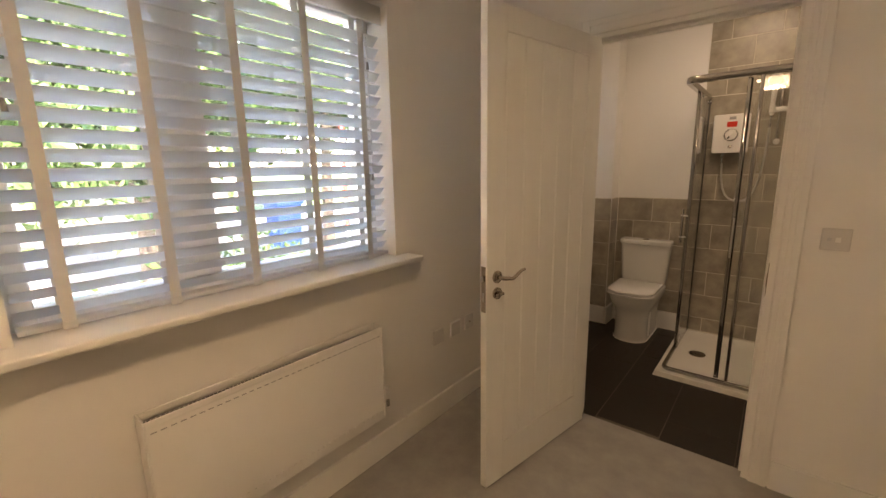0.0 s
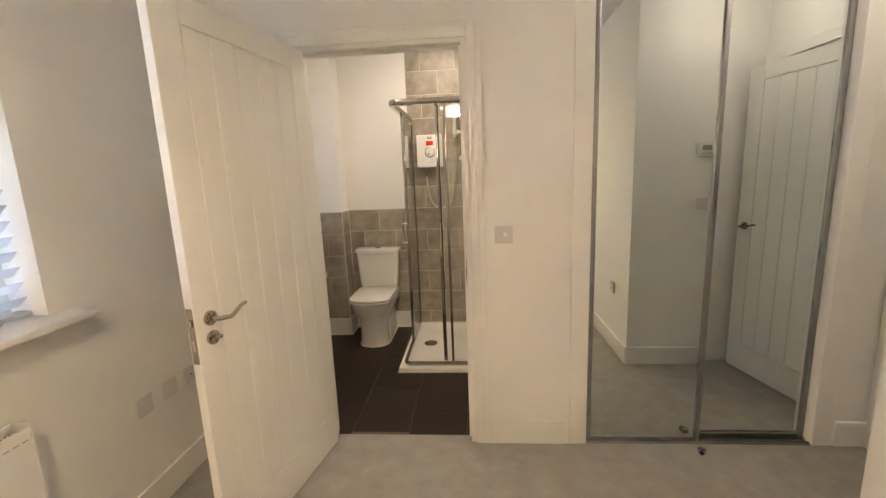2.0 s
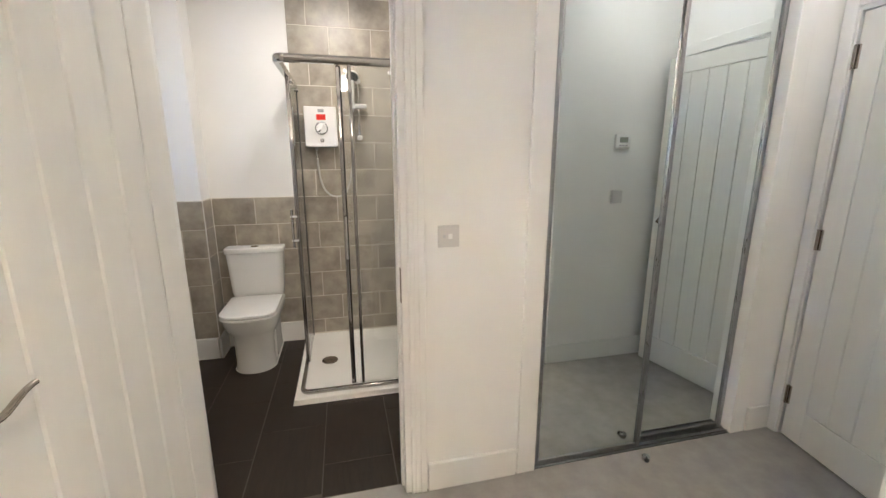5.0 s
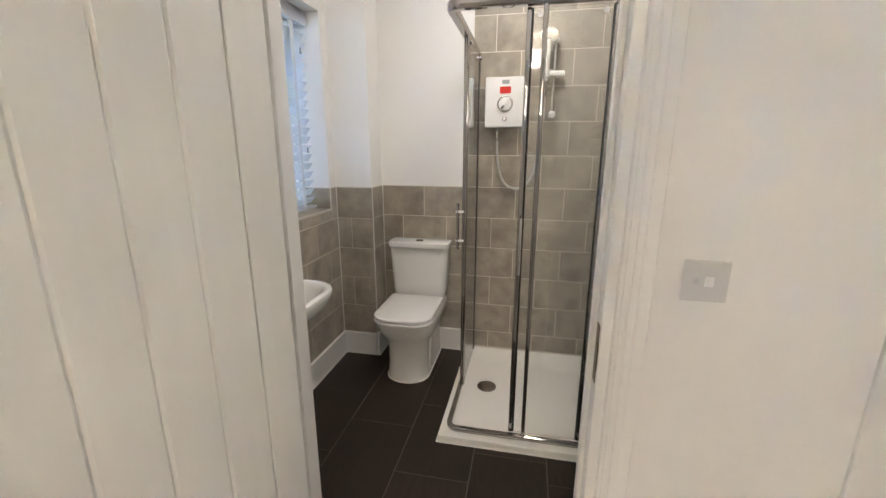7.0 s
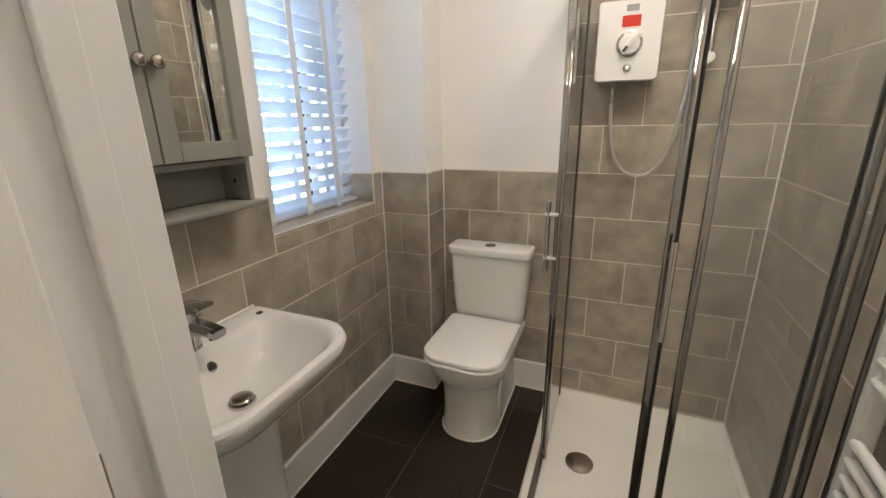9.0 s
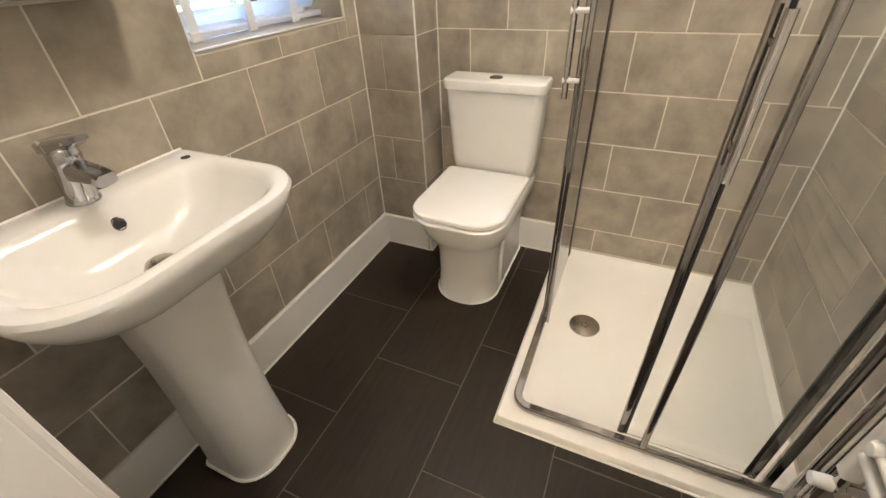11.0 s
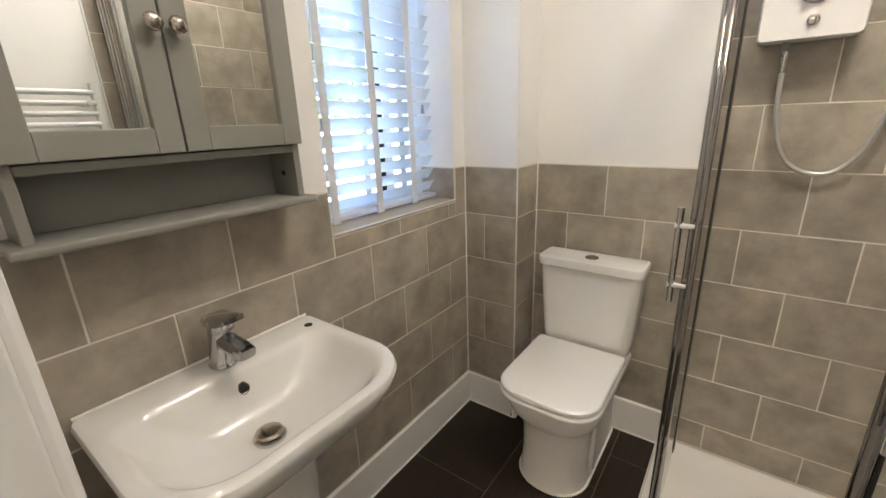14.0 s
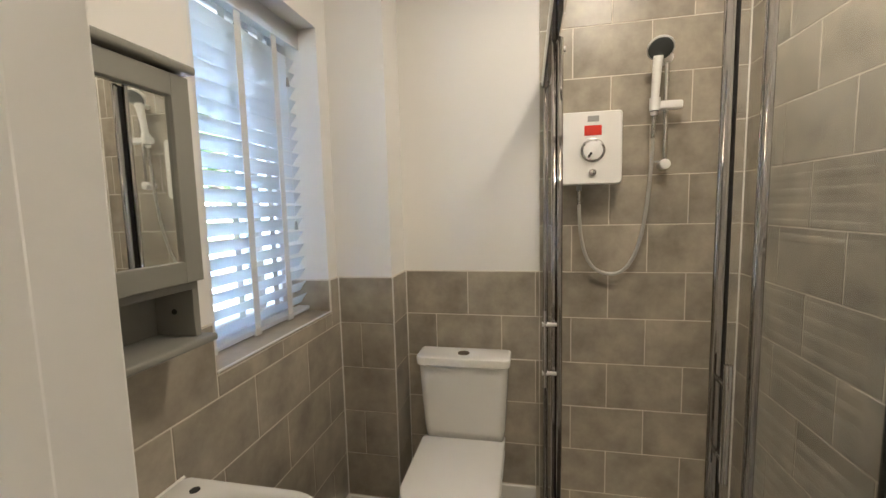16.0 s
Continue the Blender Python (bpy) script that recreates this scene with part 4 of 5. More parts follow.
def slide_door(axis):
    """A sliding door with its edge strips, handle and rollers."""
    bm_ = B()
    if axis == "y":
        a0, a1 = SYP - 0.028, YE - 0.085
        box(bm_, 0.015, 0.021, a0, a1, 0.03, T_ - 0.01)
    else:
        a0, a1 = SXP - 0.060, XE - 0.125
        box(bm_, a0, a1, 0.013, 0.019, 0.03, T_ - 0.01)
    d = part("sliding_door", bm_, GLASS, sh, "clear glass sliding door")
    d.visible_shadow = False
    for e in (a0, a1):
        bm_ = B()
        if axis == "y":
            box(bm_, 0.010, 0.026, e - 0.010, e + 0.010, 0.028, T_ - 0.006, 0.005, 3)
        else:
            box(bm_, e - 0.010, e + 0.010, 0.008, 0.024, 0.028, T_ - 0.006, 0.005, 3)
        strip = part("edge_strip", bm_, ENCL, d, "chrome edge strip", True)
        bm_ = B()
        o_ = 0.0183 if axis == "y" else 0.0131
        q = e + o_ if e == a0 else e - o_
        if axis == "y":
            box(bm_, 0.0125, 0.0235, q - 0.0085, q + 0.0085, 0.03, T_ - 0.01, 0.0015)
        else:
            box(bm_, q - 0.0032, q + 0.0032, 0.0105, 0.0215, 0.03, T_ - 0.01, 0.0015)
        part("seal", bm_, BLACK, strip, "black rubber seal")
    bm_ = B(); hz0, hz1 = 0.834, 1.080
    o = -0.024 if axis == "y" else -0.030
    e = a0 + 0.004
    if axis == "y":
        tube(bm_, [(o, e, hz0), (o, e, hz1)], 0.008, 12)
    else:
        tube(bm_, [(e, o, hz0), (e, o, hz1)], 0.008, 12)
    hnd = part("handle", bm_, CHROME, d, "chrome bar handle", True)
    for z in (hz0 + 0.045, hz1 - 0.045):
        bm_ = B()
        if axis == "y":
            cyl(bm_, (o + 0.004, e, z), (0.012, e, z), 0.006, 12)
            cyl(bm_, (o - 0.009, e, z), (o + 0.009, e, z), 0.0078, 14)
        else:
            cyl(bm_, (e, o + 0.004, z), (e, 0.012, z), 0.006, 12)
            cyl(bm_, (e, o, z), (e, o + 0.009, z), 0.0066, 14)
        part("handle_mount", bm_, PLASTIC if axis == "y" else CHROME, hnd, "", True)
    for z in (T_ - 0.030,):
        for f in (0.04, a1 - a0 - 0.04):
            bm_ = B()
            if axis == "y":
                cyl(bm_, (0.02, a0 + f, z), (0.036, a0 + f, z), 0.011, 16)
            else:
                cyl(bm_, (a0 + f, 0.018, z), (a0 + f, 0.034, z), 0.011, 16)
            part("roller", bm_, CHROME, d, "", True)


slide_door("y")
slide_door("x")

unit = thing("electric_shower", -0.402, YK, 1.51, "white electric shower unit with a red display, on the tiles", "shower unit")
bm = B()
loft(bm, [[Vector((p.x, yy, p.y)) for p in rrect(-0.113 + i, 0.113 - i, 0.0 + i, 0.280 - i, 0, 0.012, 4)] for yy, i in ((-0.001, 0.004), (-0.045, 0.004), (-0.058, 0.0), (-0.085, 0.0), (-0.092, 0.004))])
part("case", bm, PLASTIC, unit, "white plastic case", True)
bm = B(); box(bm, -0.028, 0.036, -0.0945, -0.090, 0.188, 0.226, 0.001)
part("display", bm, RED, unit, "red display")
bm = B(); box(bm, -0.016, 0.026, -0.0937, -0.090, 0.240, 0.262, 0.0008, 1)
part("badge", bm, GREYPL, unit, "grey badge")
bm = B(); cyl(bm, (0.004, -0.090, 0.130), (0.004, -0.100, 0.130), 0.046, 40, bev=0.003)
dial = part("dial_ring", bm, CHROME, unit, "chrome dial ring", True)
bm = B(); cyl(bm, (0.004, -0.098, 0.130), (0.004, -0.106, 0.130), 0.036, 36, bev=0.003)
part("dial", bm, PLASTIC, dial, "white dial", True)
bm = B()
box(bm, -0.040, 0.040, -0.009, 0.0, -0.008, 0.008, 0.003)
bmesh.ops.transform(bm, matrix=Matrix.Translation((0.004, -0.105, 0.130)) @ Matrix.Rotation(radians(-55), 4, "Y"), verts=bm.verts)
part("dial_grip", bm, PLASTIC, dial)
bm = B()
box(bm, -0.034, -0.012, -0.0005, 0.0, -0.0045, 0.0045)
bmesh.ops.transform(bm, matrix=Matrix.Translation((0.004, -0.1142, 0.130)) @ Matrix.Rotation(radians(-55), 4, "Y"), verts=bm.verts)
part("dial_mark", bm, BLACK, dial)
bm = B(); cyl(bm, (0.004, -0.090, 0.046), (0.004, -0.099, 0.046), 0.0145, 26, bev=0.003)
part("button", bm, CHROME, unit, "round chrome button", True)
bm = B(); cyl(bm, (-0.040, -0.040, -0.022), (-0.040, -0.040, 0.004), 0.010, 16)
part("outlet", bm, GREYPL, unit, "", True)

rl = thing("shower_riser_rail", -0.128, YK, 1.58, "chrome riser rail with white brackets and a hand shower", "shower rail")
bm = B(); cyl(bm, (0, -0.050, 0.0), (0, -0.050, 0.40), 0.0095, 18)
part("rail", bm, CHROME, rl, "chrome rail", True)
for z in (0.0, 0.395):
    bm = B(); cyl(bm, (0, -0.001, z), (0, -0.050, z), 0.012, 18)
    cyl(bm, (0, -0.030, z), (0, -0.066, z), 0.0195, 22, bev=0.005)
    part("bracket", bm, PLASTIC, rl, "white end bracket", True)
bm = B(); box(bm, -0.058, 0.058, -0.066, -0.034, 0.205, 0.238, 0.010, 3)
cyl(bm, (-0.045, -0.070, 0.200), (-0.045, -0.070, 0.246), 0.018, 18, 0.020)
part("slider", bm, PLASTIC, rl, "white sliding holder", True)
bm = B()
tube(bm, bez((-0.046, -0.066, 0.185), (-0.046, -0.075, 0.26), (-0.046, -0.082, 0.33), (-0.042, -0.092, 0.392), 10), lambda f: 0.0125 + 0.005 * f, 16)
hs = part("handset", bm, PLASTIC, rl, "white hand shower", True)
bm = B()
n_ = Vector((-0.08, -0.70, -0.71)).normalized()
c_ = Vector((-0.040, -0.104, 0.418))
cyl(bm, c_ - n_ * 0.020, c_ + n_ * 0.008, 0.036, 32, 0.049, bev=0.004)
part("head", bm, PLASTIC, hs, "", True)
bm = B(); cyl(bm, c_ + n_ * 0.007, c_ + n_ * 0.0115, 0.042, 32, bev=0.002)
part("spray_face", bm, SPRAY, hs, "dark grey spray face", True)
bm = B(); cyl(bm, (-0.047, -0.068, 0.196), (-0.047, -0.067, 0.212), 0.0150, 16)
part("handset_collar", bm, SPRAY, hs, "dark collar", True)
bm = B(); box(bm, -0.040, 0.0, -0.055, -0.046, 0.008, 0.014, 0.002)
part("hose_retainer", bm, GREYPL, rl, "small grey hose retainer")
hose = thing("shower_hose", -0.44, YK, 1.49, "silver metal shower hose hanging in a loop", "hose")
bm = B()
p_ = bez((-0.002, -0.040, 0.0), (-0.002, -0.040, -0.22), (0.02, -0.030, -0.345), (0.13, -0.028, -0.345), 22)
p_ += bez((0.13, -0.028, -0.345), (0.24, -0.028, -0.345), (0.262, -0.060, -0.10), (0.266, -0.066, 0.272), 26)[1:]
tube(bm, p_, 0.0064, 12)
rib = 0.0
for a_, b_ in zip(p_, p_[1:]):
    seg_len = (b_ - a_).length
    while rib < seg_len:
        c_ = a_.lerp(b_, rib / seg_len)
        d_ = (b_ - a_).normalized() * 0.0022
        cyl(bm, c_ - d_, c_ + d_, 0.0074, 10)
        rib += 0.0068
    rib -= seg_len
part("hose_tube", bm, surface("silver_hose", (0.62, 0.61, 0.58), 0.32, metal=0.7, var=0.1, scale=300), hose, "", True)
for a, b in ((p_[0], p_[2]), (p_[-1], p_[-3])):
    bm = B(); cyl(bm, a, b, 0.0095, 14, 0.008)
    part("ferrule", bm, CHROME, hose, "", True)

# ---- towel rail ----
tw = thing("towel_radiator", XR, 2.43, 0.360, "white ladder towel radiator on the wall beside the shower", "towel radiator")
for yy in (-0.225, 0.245):
    bm = B()
    loft(bm, [rrect(-0.100, -0.066, yy - 0.016, yy + 0.016, z, 0.008, 3) for z in (0, 1.17)])
    part("post", bm, RADP, tw, "", True)
zz, grp = 1.133, (5, 7, 9)
for g in grp:
    for k in range(g):
        bm = B(); tube(bm, [(-0.094, -0.215, zz), (-0.099, 0.01, zz), (-0.094, 0.235, zz)], 0.0115, 10)
        part("bar", bm, RADP, tw, "", True)
        zz -= 0.0418
    zz -= 0.128 if g == 5 else 0.096
for yy in (-0.205, 0.215):
    for z in (0.12, 1.09):
        bm = B(); cyl(bm, (0, yy, z), (-0.080, yy, z), 0.010, 14)
        cyl(bm, (-0.080, yy, z), (-0.114, yy, z), 0.013, 14, bev=0.003)
        part("bracket", bm, RADP, tw, "", True)
for yy in (-0.225, 0.245):
    bm = B(); cyl(bm, (-0.083, yy, -0.045), (-0.083, yy, 0.002), 0.012, 14)
    cyl(bm, (-0.083, yy, -0.045), (-0.040, yy, -0.045), 0.010, 14)
    ball(bm, (-0.083, yy, -0.045), 0.016, n=14)
    v = part("valve", bm, CHROME, tw, "chrome valve", True)
    bm = B(); cyl(bm, (-0.042, yy, -0.045), (0, yy, -0.045), 0.0075, 12)
    part("pipe", bm, CHROME, v, "", True)
    bm = B(); cyl(bm, (-0.090, yy, -0.045), (-0.127, yy, -0.045), 0.016, 16, 0.014, bev=0.003)
    part("valve_cap", bm, PLASTIC, v, "white valve cap", True)

# ---- ceiling lamps ----
def downlight(x, y, watts):
    d = thing("downlight", x, y, HC, "white recessed ceiling downlight, lit warm", "ceiling light")
    bm_ = B()
    loft(bm_, [[Vector((r * math.cos(a), r * math.sin(a), z)) for a in (2 * math.pi * k / 28 for k in range(28))] for r, z in ((0.046, -0.001), (0.046, -0.006), (0.036, -0.008), (0.034, -0.003))], False, False)
    part("rim", bm_, PLASTIC, d, "", True)
    bm_ = B(); cyl(bm_, (0, 0, -0.001), (0, 0, -0.003), 0.034, 24)
    part("bulb_face", bm_, glow_mat("warm_lamp_face", (1.0, 0.80, 0.55), 3.0), d, "glowing lamp face")
    area_lamp(x, y, HC - 0.012, 0.14, watts, WARM)


downlight(-0.78, 2.36, 0.036)

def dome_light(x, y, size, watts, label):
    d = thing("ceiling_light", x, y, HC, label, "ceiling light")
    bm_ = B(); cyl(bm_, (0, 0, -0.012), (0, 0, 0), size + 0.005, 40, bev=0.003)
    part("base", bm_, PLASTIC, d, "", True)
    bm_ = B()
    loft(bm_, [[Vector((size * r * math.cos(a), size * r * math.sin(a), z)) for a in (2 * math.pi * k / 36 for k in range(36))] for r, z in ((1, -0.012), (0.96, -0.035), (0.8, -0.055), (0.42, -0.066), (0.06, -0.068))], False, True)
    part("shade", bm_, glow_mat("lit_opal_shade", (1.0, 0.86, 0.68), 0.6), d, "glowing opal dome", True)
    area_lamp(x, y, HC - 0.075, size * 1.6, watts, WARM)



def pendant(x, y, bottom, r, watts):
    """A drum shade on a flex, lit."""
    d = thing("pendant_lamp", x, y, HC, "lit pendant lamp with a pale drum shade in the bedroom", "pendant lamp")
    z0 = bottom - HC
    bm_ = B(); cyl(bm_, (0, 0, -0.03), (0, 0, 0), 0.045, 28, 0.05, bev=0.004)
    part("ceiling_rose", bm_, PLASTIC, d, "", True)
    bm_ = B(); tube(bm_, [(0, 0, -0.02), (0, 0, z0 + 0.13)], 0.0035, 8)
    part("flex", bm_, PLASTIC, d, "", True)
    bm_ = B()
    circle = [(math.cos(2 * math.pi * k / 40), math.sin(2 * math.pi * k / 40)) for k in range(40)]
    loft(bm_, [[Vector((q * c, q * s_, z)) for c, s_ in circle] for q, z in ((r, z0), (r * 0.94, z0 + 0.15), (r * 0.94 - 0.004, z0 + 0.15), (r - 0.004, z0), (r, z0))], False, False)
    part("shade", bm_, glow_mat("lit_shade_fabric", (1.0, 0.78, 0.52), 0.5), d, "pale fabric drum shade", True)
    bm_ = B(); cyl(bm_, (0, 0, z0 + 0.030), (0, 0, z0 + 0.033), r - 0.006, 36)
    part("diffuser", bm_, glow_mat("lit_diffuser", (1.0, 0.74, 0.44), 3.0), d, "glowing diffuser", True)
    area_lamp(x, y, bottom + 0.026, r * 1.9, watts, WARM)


dome_light(-0.28, 2.92, 0.17, 0.16, "white domed ceiling light over the shower front, lit")
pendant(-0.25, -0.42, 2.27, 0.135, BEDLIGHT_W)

# Hallway lamp out of view, inferred from the warm strip beside the lobby door.
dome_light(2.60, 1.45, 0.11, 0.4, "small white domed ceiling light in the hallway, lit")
# Unseen helper lamp, added to lift the dark lobby.
dome_light(1.47, 1.50, 0.11, 0.010, "small unseen domed light added to brighten the lobby")

# ---- outdoors ----
GRASS = surface("lawn", (0.07, 0.12, 0.03), 0.9, var=0.3, scale=3.0, bump=0.6, bscale=60)
ROADM = surface("pale_concrete_drive", (0.28, 0.285, 0.29), 0.85, var=0.12, scale=1.5, bump=0.2, bscale=60)
LEAF = surface("tree_leaf", (0.055, 0.11, 0.022), 0.6, var=0.35, scale=2.0)
BARK = surface("bark", (0.12, 0.09, 0.065), 0.9, var=0.2, scale=6)
BRICKM = surface("pale_render", (0.55, 0.50, 0.44), 0.85, var=0.08, scale=3.0)
ROOFM = surface("roof_tile", (0.16, 0.09, 0.07), 0.8, var=0.15, scale=4)
BLUEP = surface("blue_paint", (0.03, 0.10, 0.42), 0.4, var=0.05, scale=4)
REDP = surface("red_paint", (0.42, 0.04, 0.03), 0.5, var=0.05, scale=4)
bm = B()
bmesh.ops.create_grid(bm, x_segments=40, y_segments=40, size=400)
for v in bm.verts:
    v.co.z = -0.25
setting("ground", bm, GRASS, "lawn")
bm = B(); box(bm, -15.0, -3.0, -30, 40, -0.26, -0.235)
setting("road", bm, ROADM, "pale sunlit concrete drive")
def tree(x, y, hgt, spread, seed):
    rnd = random.Random(seed)
    t = thing("tree", x, y, -0.25, "leafy green garden tree beyond the window", "tree")
    bm_ = B()
    tube(bm_, [(0, 0, 0), (0.05, 0.02, hgt * 0.3), (0.0, 0.1, hgt * 0.6), (0.05, 0.05, hgt * 0.9)], lambda f: 0.14 * (1 - 0.75 * f), 9)
    ends = []
    for k in range(7):
        a, z = rnd.uniform(0, 6.28), hgt * rnd.uniform(0.3, 0.6)
        e = Vector((math.cos(a) * spread * 0.7, math.sin(a) * spread * 0.7, z + hgt * rnd.uniform(0.1, 0.35)))
        ends.append(e)
        tube(bm_, bez((0, 0.05, z), (e.x * 0.3, e.y * 0.3, z + 0.2), (e.x * 0.7, e.y * 0.7, e.z - 0.2), e, 6), lambda f: 0.05 * (1 - 0.7 * f), 6)
    part("trunk", bm_, BARK, t, "", True)
    vs, fs = [], []
    cents = [Vector((0, 0, hgt * 0.75))] + ends
    for k in range(5200):
        c = rnd.choice(cents)
        p = c + Vector((rnd.gauss(0, 1), rnd.gauss(0, 1), rnd.gauss(0, 0.8))) * spread * 0.30
        s_ = rnd.uniform(0.06, 0.14)
        q = Euler((rnd.uniform(0, 6.28), rnd.uniform(0, 6.28), rnd.uniform(0, 6.28))).to_matrix()
        i = len(vs)
        vs += [p + q @ Vector(v) * s_ for v in ((-1, 0, 0), (0, -0.5, 0.15), (1, 0, 0), (0, 0.5, 0.15))]
        fs.append((i, i + 1, i + 2, i + 3))
    me = bpy.data.meshes.new("crown")
    me.from_pydata([tuple(v) for v in vs], [], fs)
    me.materials.append(LEAF)
    o = new("crown", me)
    o.parent = t
    return t


for x, y, h, s_, k in ((-7.0, 1.6, 4.6, 1.7, 1), (-8.5, -1.0, 5.2, 2.0, 2), (-7.5, 5.0, 5.0, 1.9, 3), (-10.5, 2.8, 6.0, 2.3, 4), (-11, -3.5, 6.2, 2.4, 5), (-9.0, 7.8, 5.5, 2.1, 6), (-12.5, 0.6, 6.5, 2.4, 7), (-6.2, 8.5, 4.8, 1.8, 8)):
    tree(x, y, h, s_, k)


def shrub(x, y, r, seed):
    rnd = random.Random(seed)
    bm_ = B()
    vs, fs = [], []
    for k in range(420):
        d = Vector((rnd.gauss(0, 1), rnd.gauss(0, 1), abs(rnd.gauss(0, 1)))).normalized() * r * rnd.uniform(0.5, 1.05)
        q = Euler((rnd.uniform(0, 6.28), rnd.uniform(0, 6.28), rnd.uniform(0, 6.28))).to_matrix()
        i = len(vs)
        vs += [d + q @ Vector(v) * rnd.uniform(0.04, 0.08) for v in ((-1, 0, 0), (0, -0.5, 0.15), (1, 0, 0), (0, 0.5, 0.15))]
        fs.append((i, i + 1, i + 2, i + 3))
    bm_.free()
    me = bpy.data.meshes.new("shrub")
    me.from_pydata([tuple(v) for v in vs], [], fs)
    me.materials.append(LEAF)
    o = new("shrub", me)
    o.matrix_basis = pose(x, y, -0.25)
    return tagged(o, "round green garden shrub on the lawn", "shrub")


for x, y, r, k in ((-4.3, 0.75, 0.75, 21), (-5.2, -0.35, 0.6, 22), (-4.6, 1.6, 0.7, 23), (-6.5, 3.0, 0.8, 24)):
    shrub(x, y, r, k)

house = thing("house", -19, 1.0, -0.25, "pale rendered two-storey house across the drive", "house")
bm = B(); box(bm, -3.5, 3.5, -6, 6, 0, 5.2)
hw_ = part("wall", bm, BRICKM, house)
bm = B()
loft(bm, [[Vector((-4, y, 5.2)), Vector((4, y, 5.2)), Vector((0, y, 8.0))] for y in (-6.4, 6.4)])
part("roof", bm, ROOFM, house)
for yy in (-4, -1.3, 1.3, 4):
    for zz in (0.9, 3.3):
        bm = B(); box(bm, 3.46, 3.54, yy - 0.6, yy + 0.6, zz, zz + 1.3)
        wdo = part("window", bm, UPVC, house)
        bm = B(); box(bm, 3.53, 3.56, yy - 0.5, yy + 0.5, zz + 0.1, zz + 1.2)
        part("pane", bm, DARK, wdo)
pole = thing("barrier_post", -5.6, 4.05, -0.25, "slim red and white post beyond the window", "post")
for k in range(10):
    bm = B(); cyl(bm, (0, 0, k * 0.24), (0, 0, k * 0.24 + 0.24), 0.035, 12)
    part("band", bm, REDP if k % 2 else PLASTIC, pole)
bn = thing("wheelie_bin", -8.2, 4.4, -0.25, "blue plastic wheelie bin beside the drive", "bin")
bm = B(); loft(bm, [rrect(-0.22, 0.22, -0.24, 0.24, 0.05, 0.04), rrect(-0.29, 0.29, -0.29, 0.29, 1.0, 0.05)])
part("body", bm, BLUEP, bn, "", True)
bm = B(); box(bm, -0.31, 0.33, -0.31, 0.31, 1.0, 1.07, 0.02)
part("lid", bm, BLUEP, bn, "", True)

# ---- wall and floor tiles ----
_tile_cache = {}


def tile_mesh(w, h, t, mat):
    key = (round(w, 4), round(h, 4), t, mat.name)
    if key not in _tile_cache:
        bm_ = B()
        c = 0.0014
        a = [bm_.verts.new((sx * w / 2, 0, sz * h / 2)) for sx, sz in ((-1, -1), (1, -1), (1, 1), (-1, 1))]
        m_ = [bm_.verts.new((sx * w / 2, -(t - c), sz * h / 2)) for sx, sz in ((-1, -1), (1, -1), (1, 1), (-1, 1))]
        b = [bm_.verts.new((sx * (w / 2 - c), -t, sz * (h / 2 - c))) for sx, sz in ((-1, -1), (1, -1), (1, 1), (-1, 1))]
        for i in range(4):
            j = (i + 1) % 4
            bm_.faces.new((a[i], a[j], m_[j], m_[i]))
            bm_.faces.new((m_[i], m_[j], b[j], b[i]))
        bm_.faces.new(b)
        bmesh.ops.recalc_face_normals(bm_, faces=bm_.faces)
        me = bpy.data.meshes.new("tile")
        bm_.to_mesh(me)
        bm_.free()
        me.materials.append(mat)
        _tile_cache[key] = me
    return _tile_cache[key]


def lay(parent, place, a0, a1, z0, z1, joints, mat, rows, gap=0.0035, t=0.005):
    """Lays courses of tiles between a0 and a1. place(a, z) gives a tile's pose; rows: (bottom, top, joint offset)."""
    for r0, r1, off in rows:
        lo, hi = max(r0, z0), min(r1, z1)
        if hi - lo < 0.012:
            continue
        k = math.floor((a0 - off) / joints)
        while off + k * joints < a1:
            s0, s1 = max(off + k * joints, a0), min(off + (k + 1) * joints, a1)
            k += 1
            if s1 - s0 < 0.012:
                continue
            o = new("tile", tile_mesh(s1 - s0 - gap, hi - lo - gap, t, mat))
            o.parent = parent
            o.matrix_basis = place((s0 + s1) / 2, (lo + hi) / 2) @ pose(0, random.uniform(0, 0.0005), 0, random.uniform(-0.12, 0.12), 0, random.uniform(-0.12, 0.12))


def courses(o_odd, o_even):
    return [(DADO - (k + 1) * TQ, DADO - k * TQ, o_odd if k % 2 == 0 else o_even) for k in range(-7, 6)]


def tiled_zone(name, b, label):
    bm_ = B()
    for q in b:
        box(bm_, *q)
    return setting(name, bm_, GROUT, label)


G = 0.0045
on_west = lambda a, z: pose(TX - 0.005, a, z, 0, 0, 90)
on_box = lambda a, z: pose(a, 3.515, z)
on_boxside = lambda a, z: pose(-1.205, a, z, 0, 0, 90)
on_back = lambda a, z: pose(a, YK + 0.005, z)
on_east = lambda a, z: pose(XR + 0.005, a, z, 0, 0, -90)
on_front = lambda a, z: pose(a, YB - 0.005, z, 0, 0, 180)

zw = tiled_zone("tiles_west", [(TX - 0.009, TX - G + 0.003, YB, 3.512, 0.0, TW[2] - 0.004), (TX - 0.009, TX - G + 0.003, YB, TW[0] - 0.005, TW[2] - 0.004, DADO + 0.003), (TX - 0.009, TX - G + 0.003, TW[1] + 0.003, 3.512, TW[2] - 0.004, DADO + 0.003)], "greige wall tiles with cream joints below a dado line")
rw = courses(2.195, 2.343)
lay(zw, on_west, YB, 3.511, SK, DADO - TQ, TP, TILE, rw)
lay(zw, on_west, YB, TW[0] - 0.004, DADO - TQ, DADO, TP, TILE, rw)
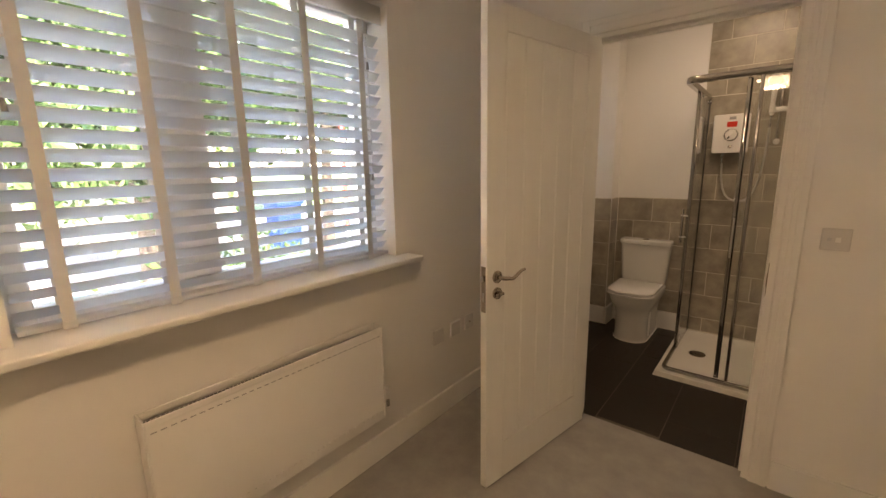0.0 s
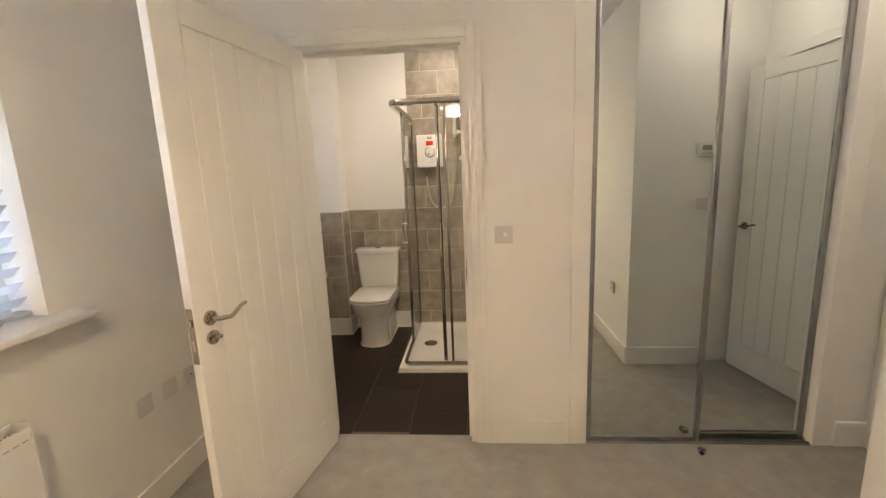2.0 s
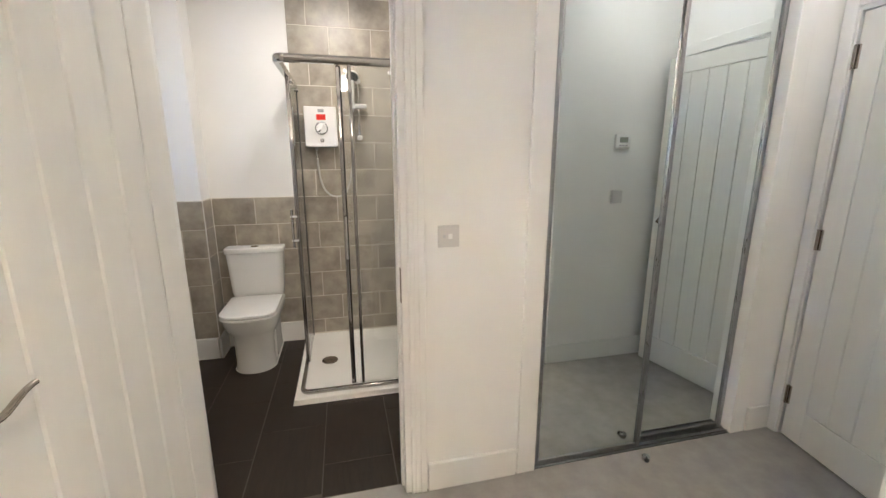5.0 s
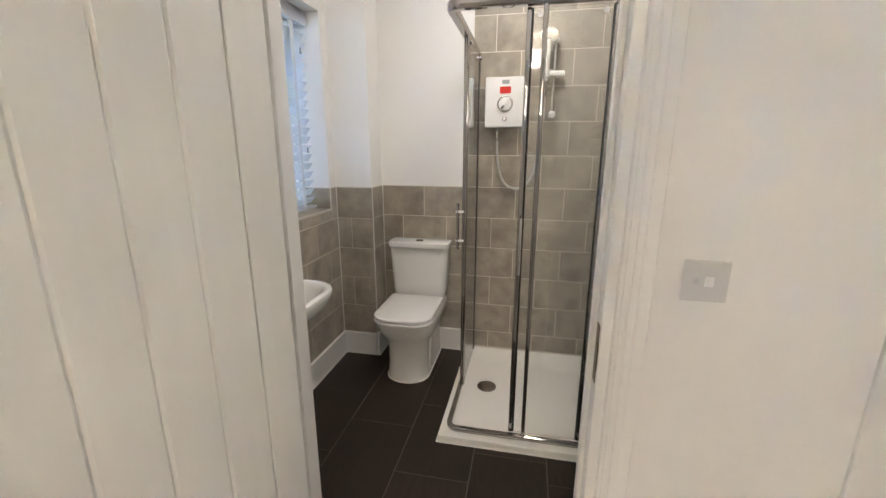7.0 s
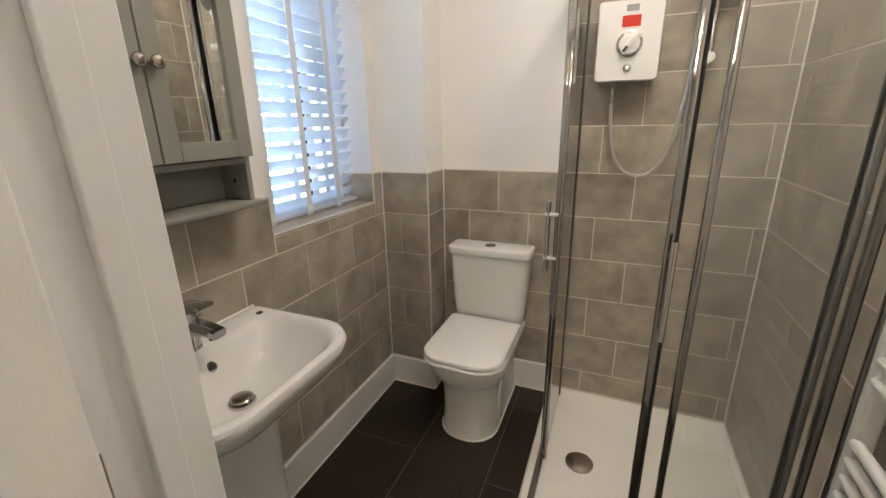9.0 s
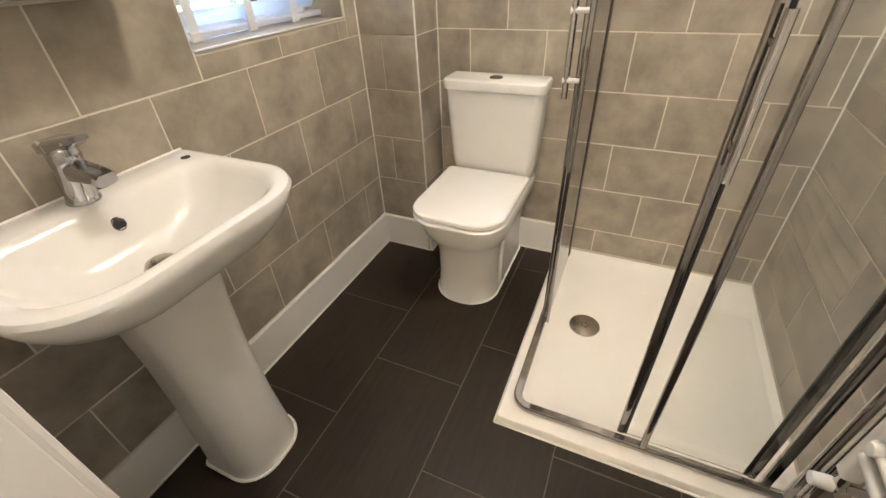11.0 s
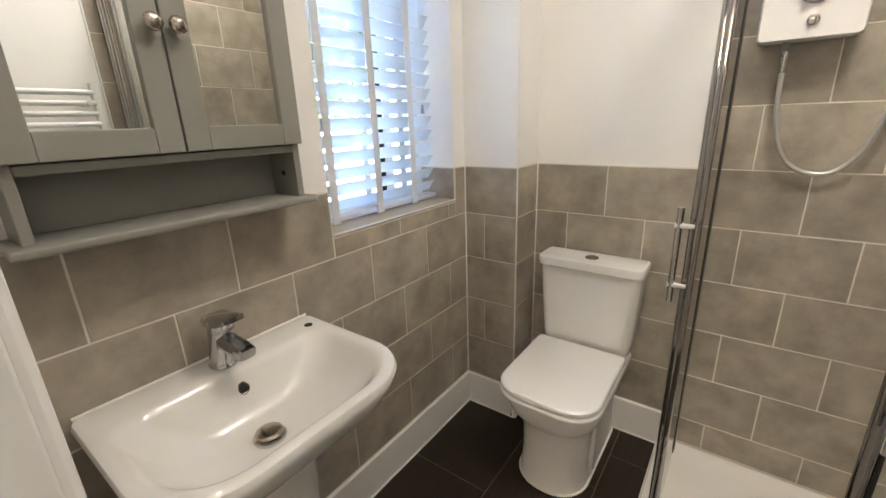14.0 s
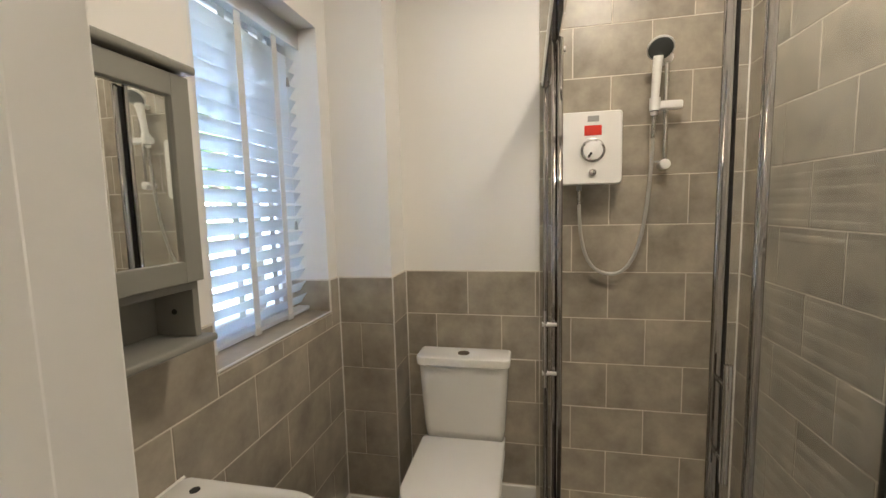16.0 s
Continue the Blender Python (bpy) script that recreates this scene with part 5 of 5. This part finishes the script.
lay(zw, on_west, TW[0] - 0.004, TW[1] + 0.002, DADO - TQ, TW[2] - 0.004, TP, TILE, rw)
lay(zw, on_west, TW[1] + 0.002, 3.511, DADO - TQ, DADO, TP, TILE, rw)
zb = tiled_zone("tiles_boxing", [(TX, -1.2045 - G + 0.003, 3.5135, 3.519, 0, DADO + 0.003), (-1.209, -1.2015, 3.5135, YK + 0.003, 0, DADO + 0.003)], "greige tiles round the boxed-in duct")
lay(zb, on_box, TX + 0.001, -1.2015, SK, DADO, 0.50, TILE, courses(-1.70, -1.352))
lay(zb, on_boxside, 3.511, YK, SK, DADO, 0.5, TILE, courses(3.4, 3.4))
bm = B(); box(bm, -1.2045, -1.1985, 3.5085, 3.5145, 0.10, DADO + 0.003, 0.002)
setting("trim_tile_edge", bm, surface("white_edge_trim", (0.75, 0.73, 0.69), 0.4, var=0.02), "white tile edge trim")
zk = tiled_zone("tiles_back", [(-1.2015, -0.5975, YK + 0.0015, YK + 0.009, 0, DADO + 0.003), (-0.5975, XR + 0.003, YK + 0.0015, YK + 0.009, 0.0, HC)], "greige tiles, full height inside the shower")
rk = courses(-0.02, -0.168)
lay(zk, on_back, -1.2, -0.598, SK, DADO, TP, TILE, rk)
lay(zk, on_back, -0.598, XR, 0.04, HC, TP, TILE, rk)
ze = tiled_zone("tiles_east", [(XR + 0.0015, XR + 0.009, 2.735, YK + 0.002, 0.0, HC)], "greige shower wall tiles, full height")
lay(ze, on_east, 2.735, YK, 0.04, HC, TP, TILE, courses(3.61, 3.46))
bm = B(); box(bm, XR, XR + 0.0085, 2.729, 2.735, 0.0, HC, 0.001)
setting("trim_tile_edge", bm, PLASTIC)
zs = tiled_zone("tiles_window_sill", [(-1.625, TX - 0.003, TW[0] + 0.001, TW[1] - 0.001, TW[2] - 0.008, TW[2] + 0.0015), (-1.625, TX - 0.003, TW[1] - 0.0035, TW[1] + 0.001, TW[2], DADO + 0.003)], "tiled window sill and reveal")
o = new("tile", tile_mesh(TW[1] - TW[0] - 0.006, 0.172, 0.005, TILE))
o.parent = zs
o.matrix_basis = pose(-1.53, (TW[0] + TW[1]) / 2, TW[2], -90, 0, 90)
o = new("tile", tile_mesh(0.165, DADO - TW[2] - 0.008, 0.005, TILE))
o.parent = zs
o.matrix_basis = pose(-1.534, TW[1] - 0.0015, (DADO + TW[2]) / 2 + 0.002)
bm = B(); box(bm, TX - 0.008, TX + 0.001, TW[0] - 0.002, TW[1], TW[2] + 0.0015, TW[2] + 0.007, 0.001)
setting("trim_tile_edge", bm, PLASTIC)
bm = B()
for x_, y_, z_ in ((TX + 0.001, 3.509, DADO), (-1.199, YK - 0.001, DADO), (XR - 0.001, YK - 0.001, HC)):
    tube(bm, [(x_, y_, 0.03), (x_, y_, z_)], 0.0034, 6)
setting("trim_corner_sealant", bm, SILIC)
# floor: columns 0.333 wide, staggered
for x0, off in ((-1.428, 2.577), (-1.095, 2.820), (-0.762, 2.518), (-0.429, 2.70), (-0.096, 2.577)):
    x1 = min(x0 + 0.333, XR)
    y = off - 0.498 * 2
    while y < YK:
        y0, y1 = max(y, YW + 0.060), min(y + 0.498, YK)
        y += 0.498
        if y1 - y0 < 0.02:
            continue
        o = new("tile", tile_mesh(x1 - x0 - 0.003, y1 - y0 - 0.003, 0.006, FTILE))
        o.parent = floor_bath
        o.matrix_basis = pose((x0 + x1) / 2, (y0 + y1) / 2, -0.006, -90, 0, 0) @ pose(0, 0, 0, random.uniform(-0.05, 0.05), 0, random.uniform(-0.05, 0.05))
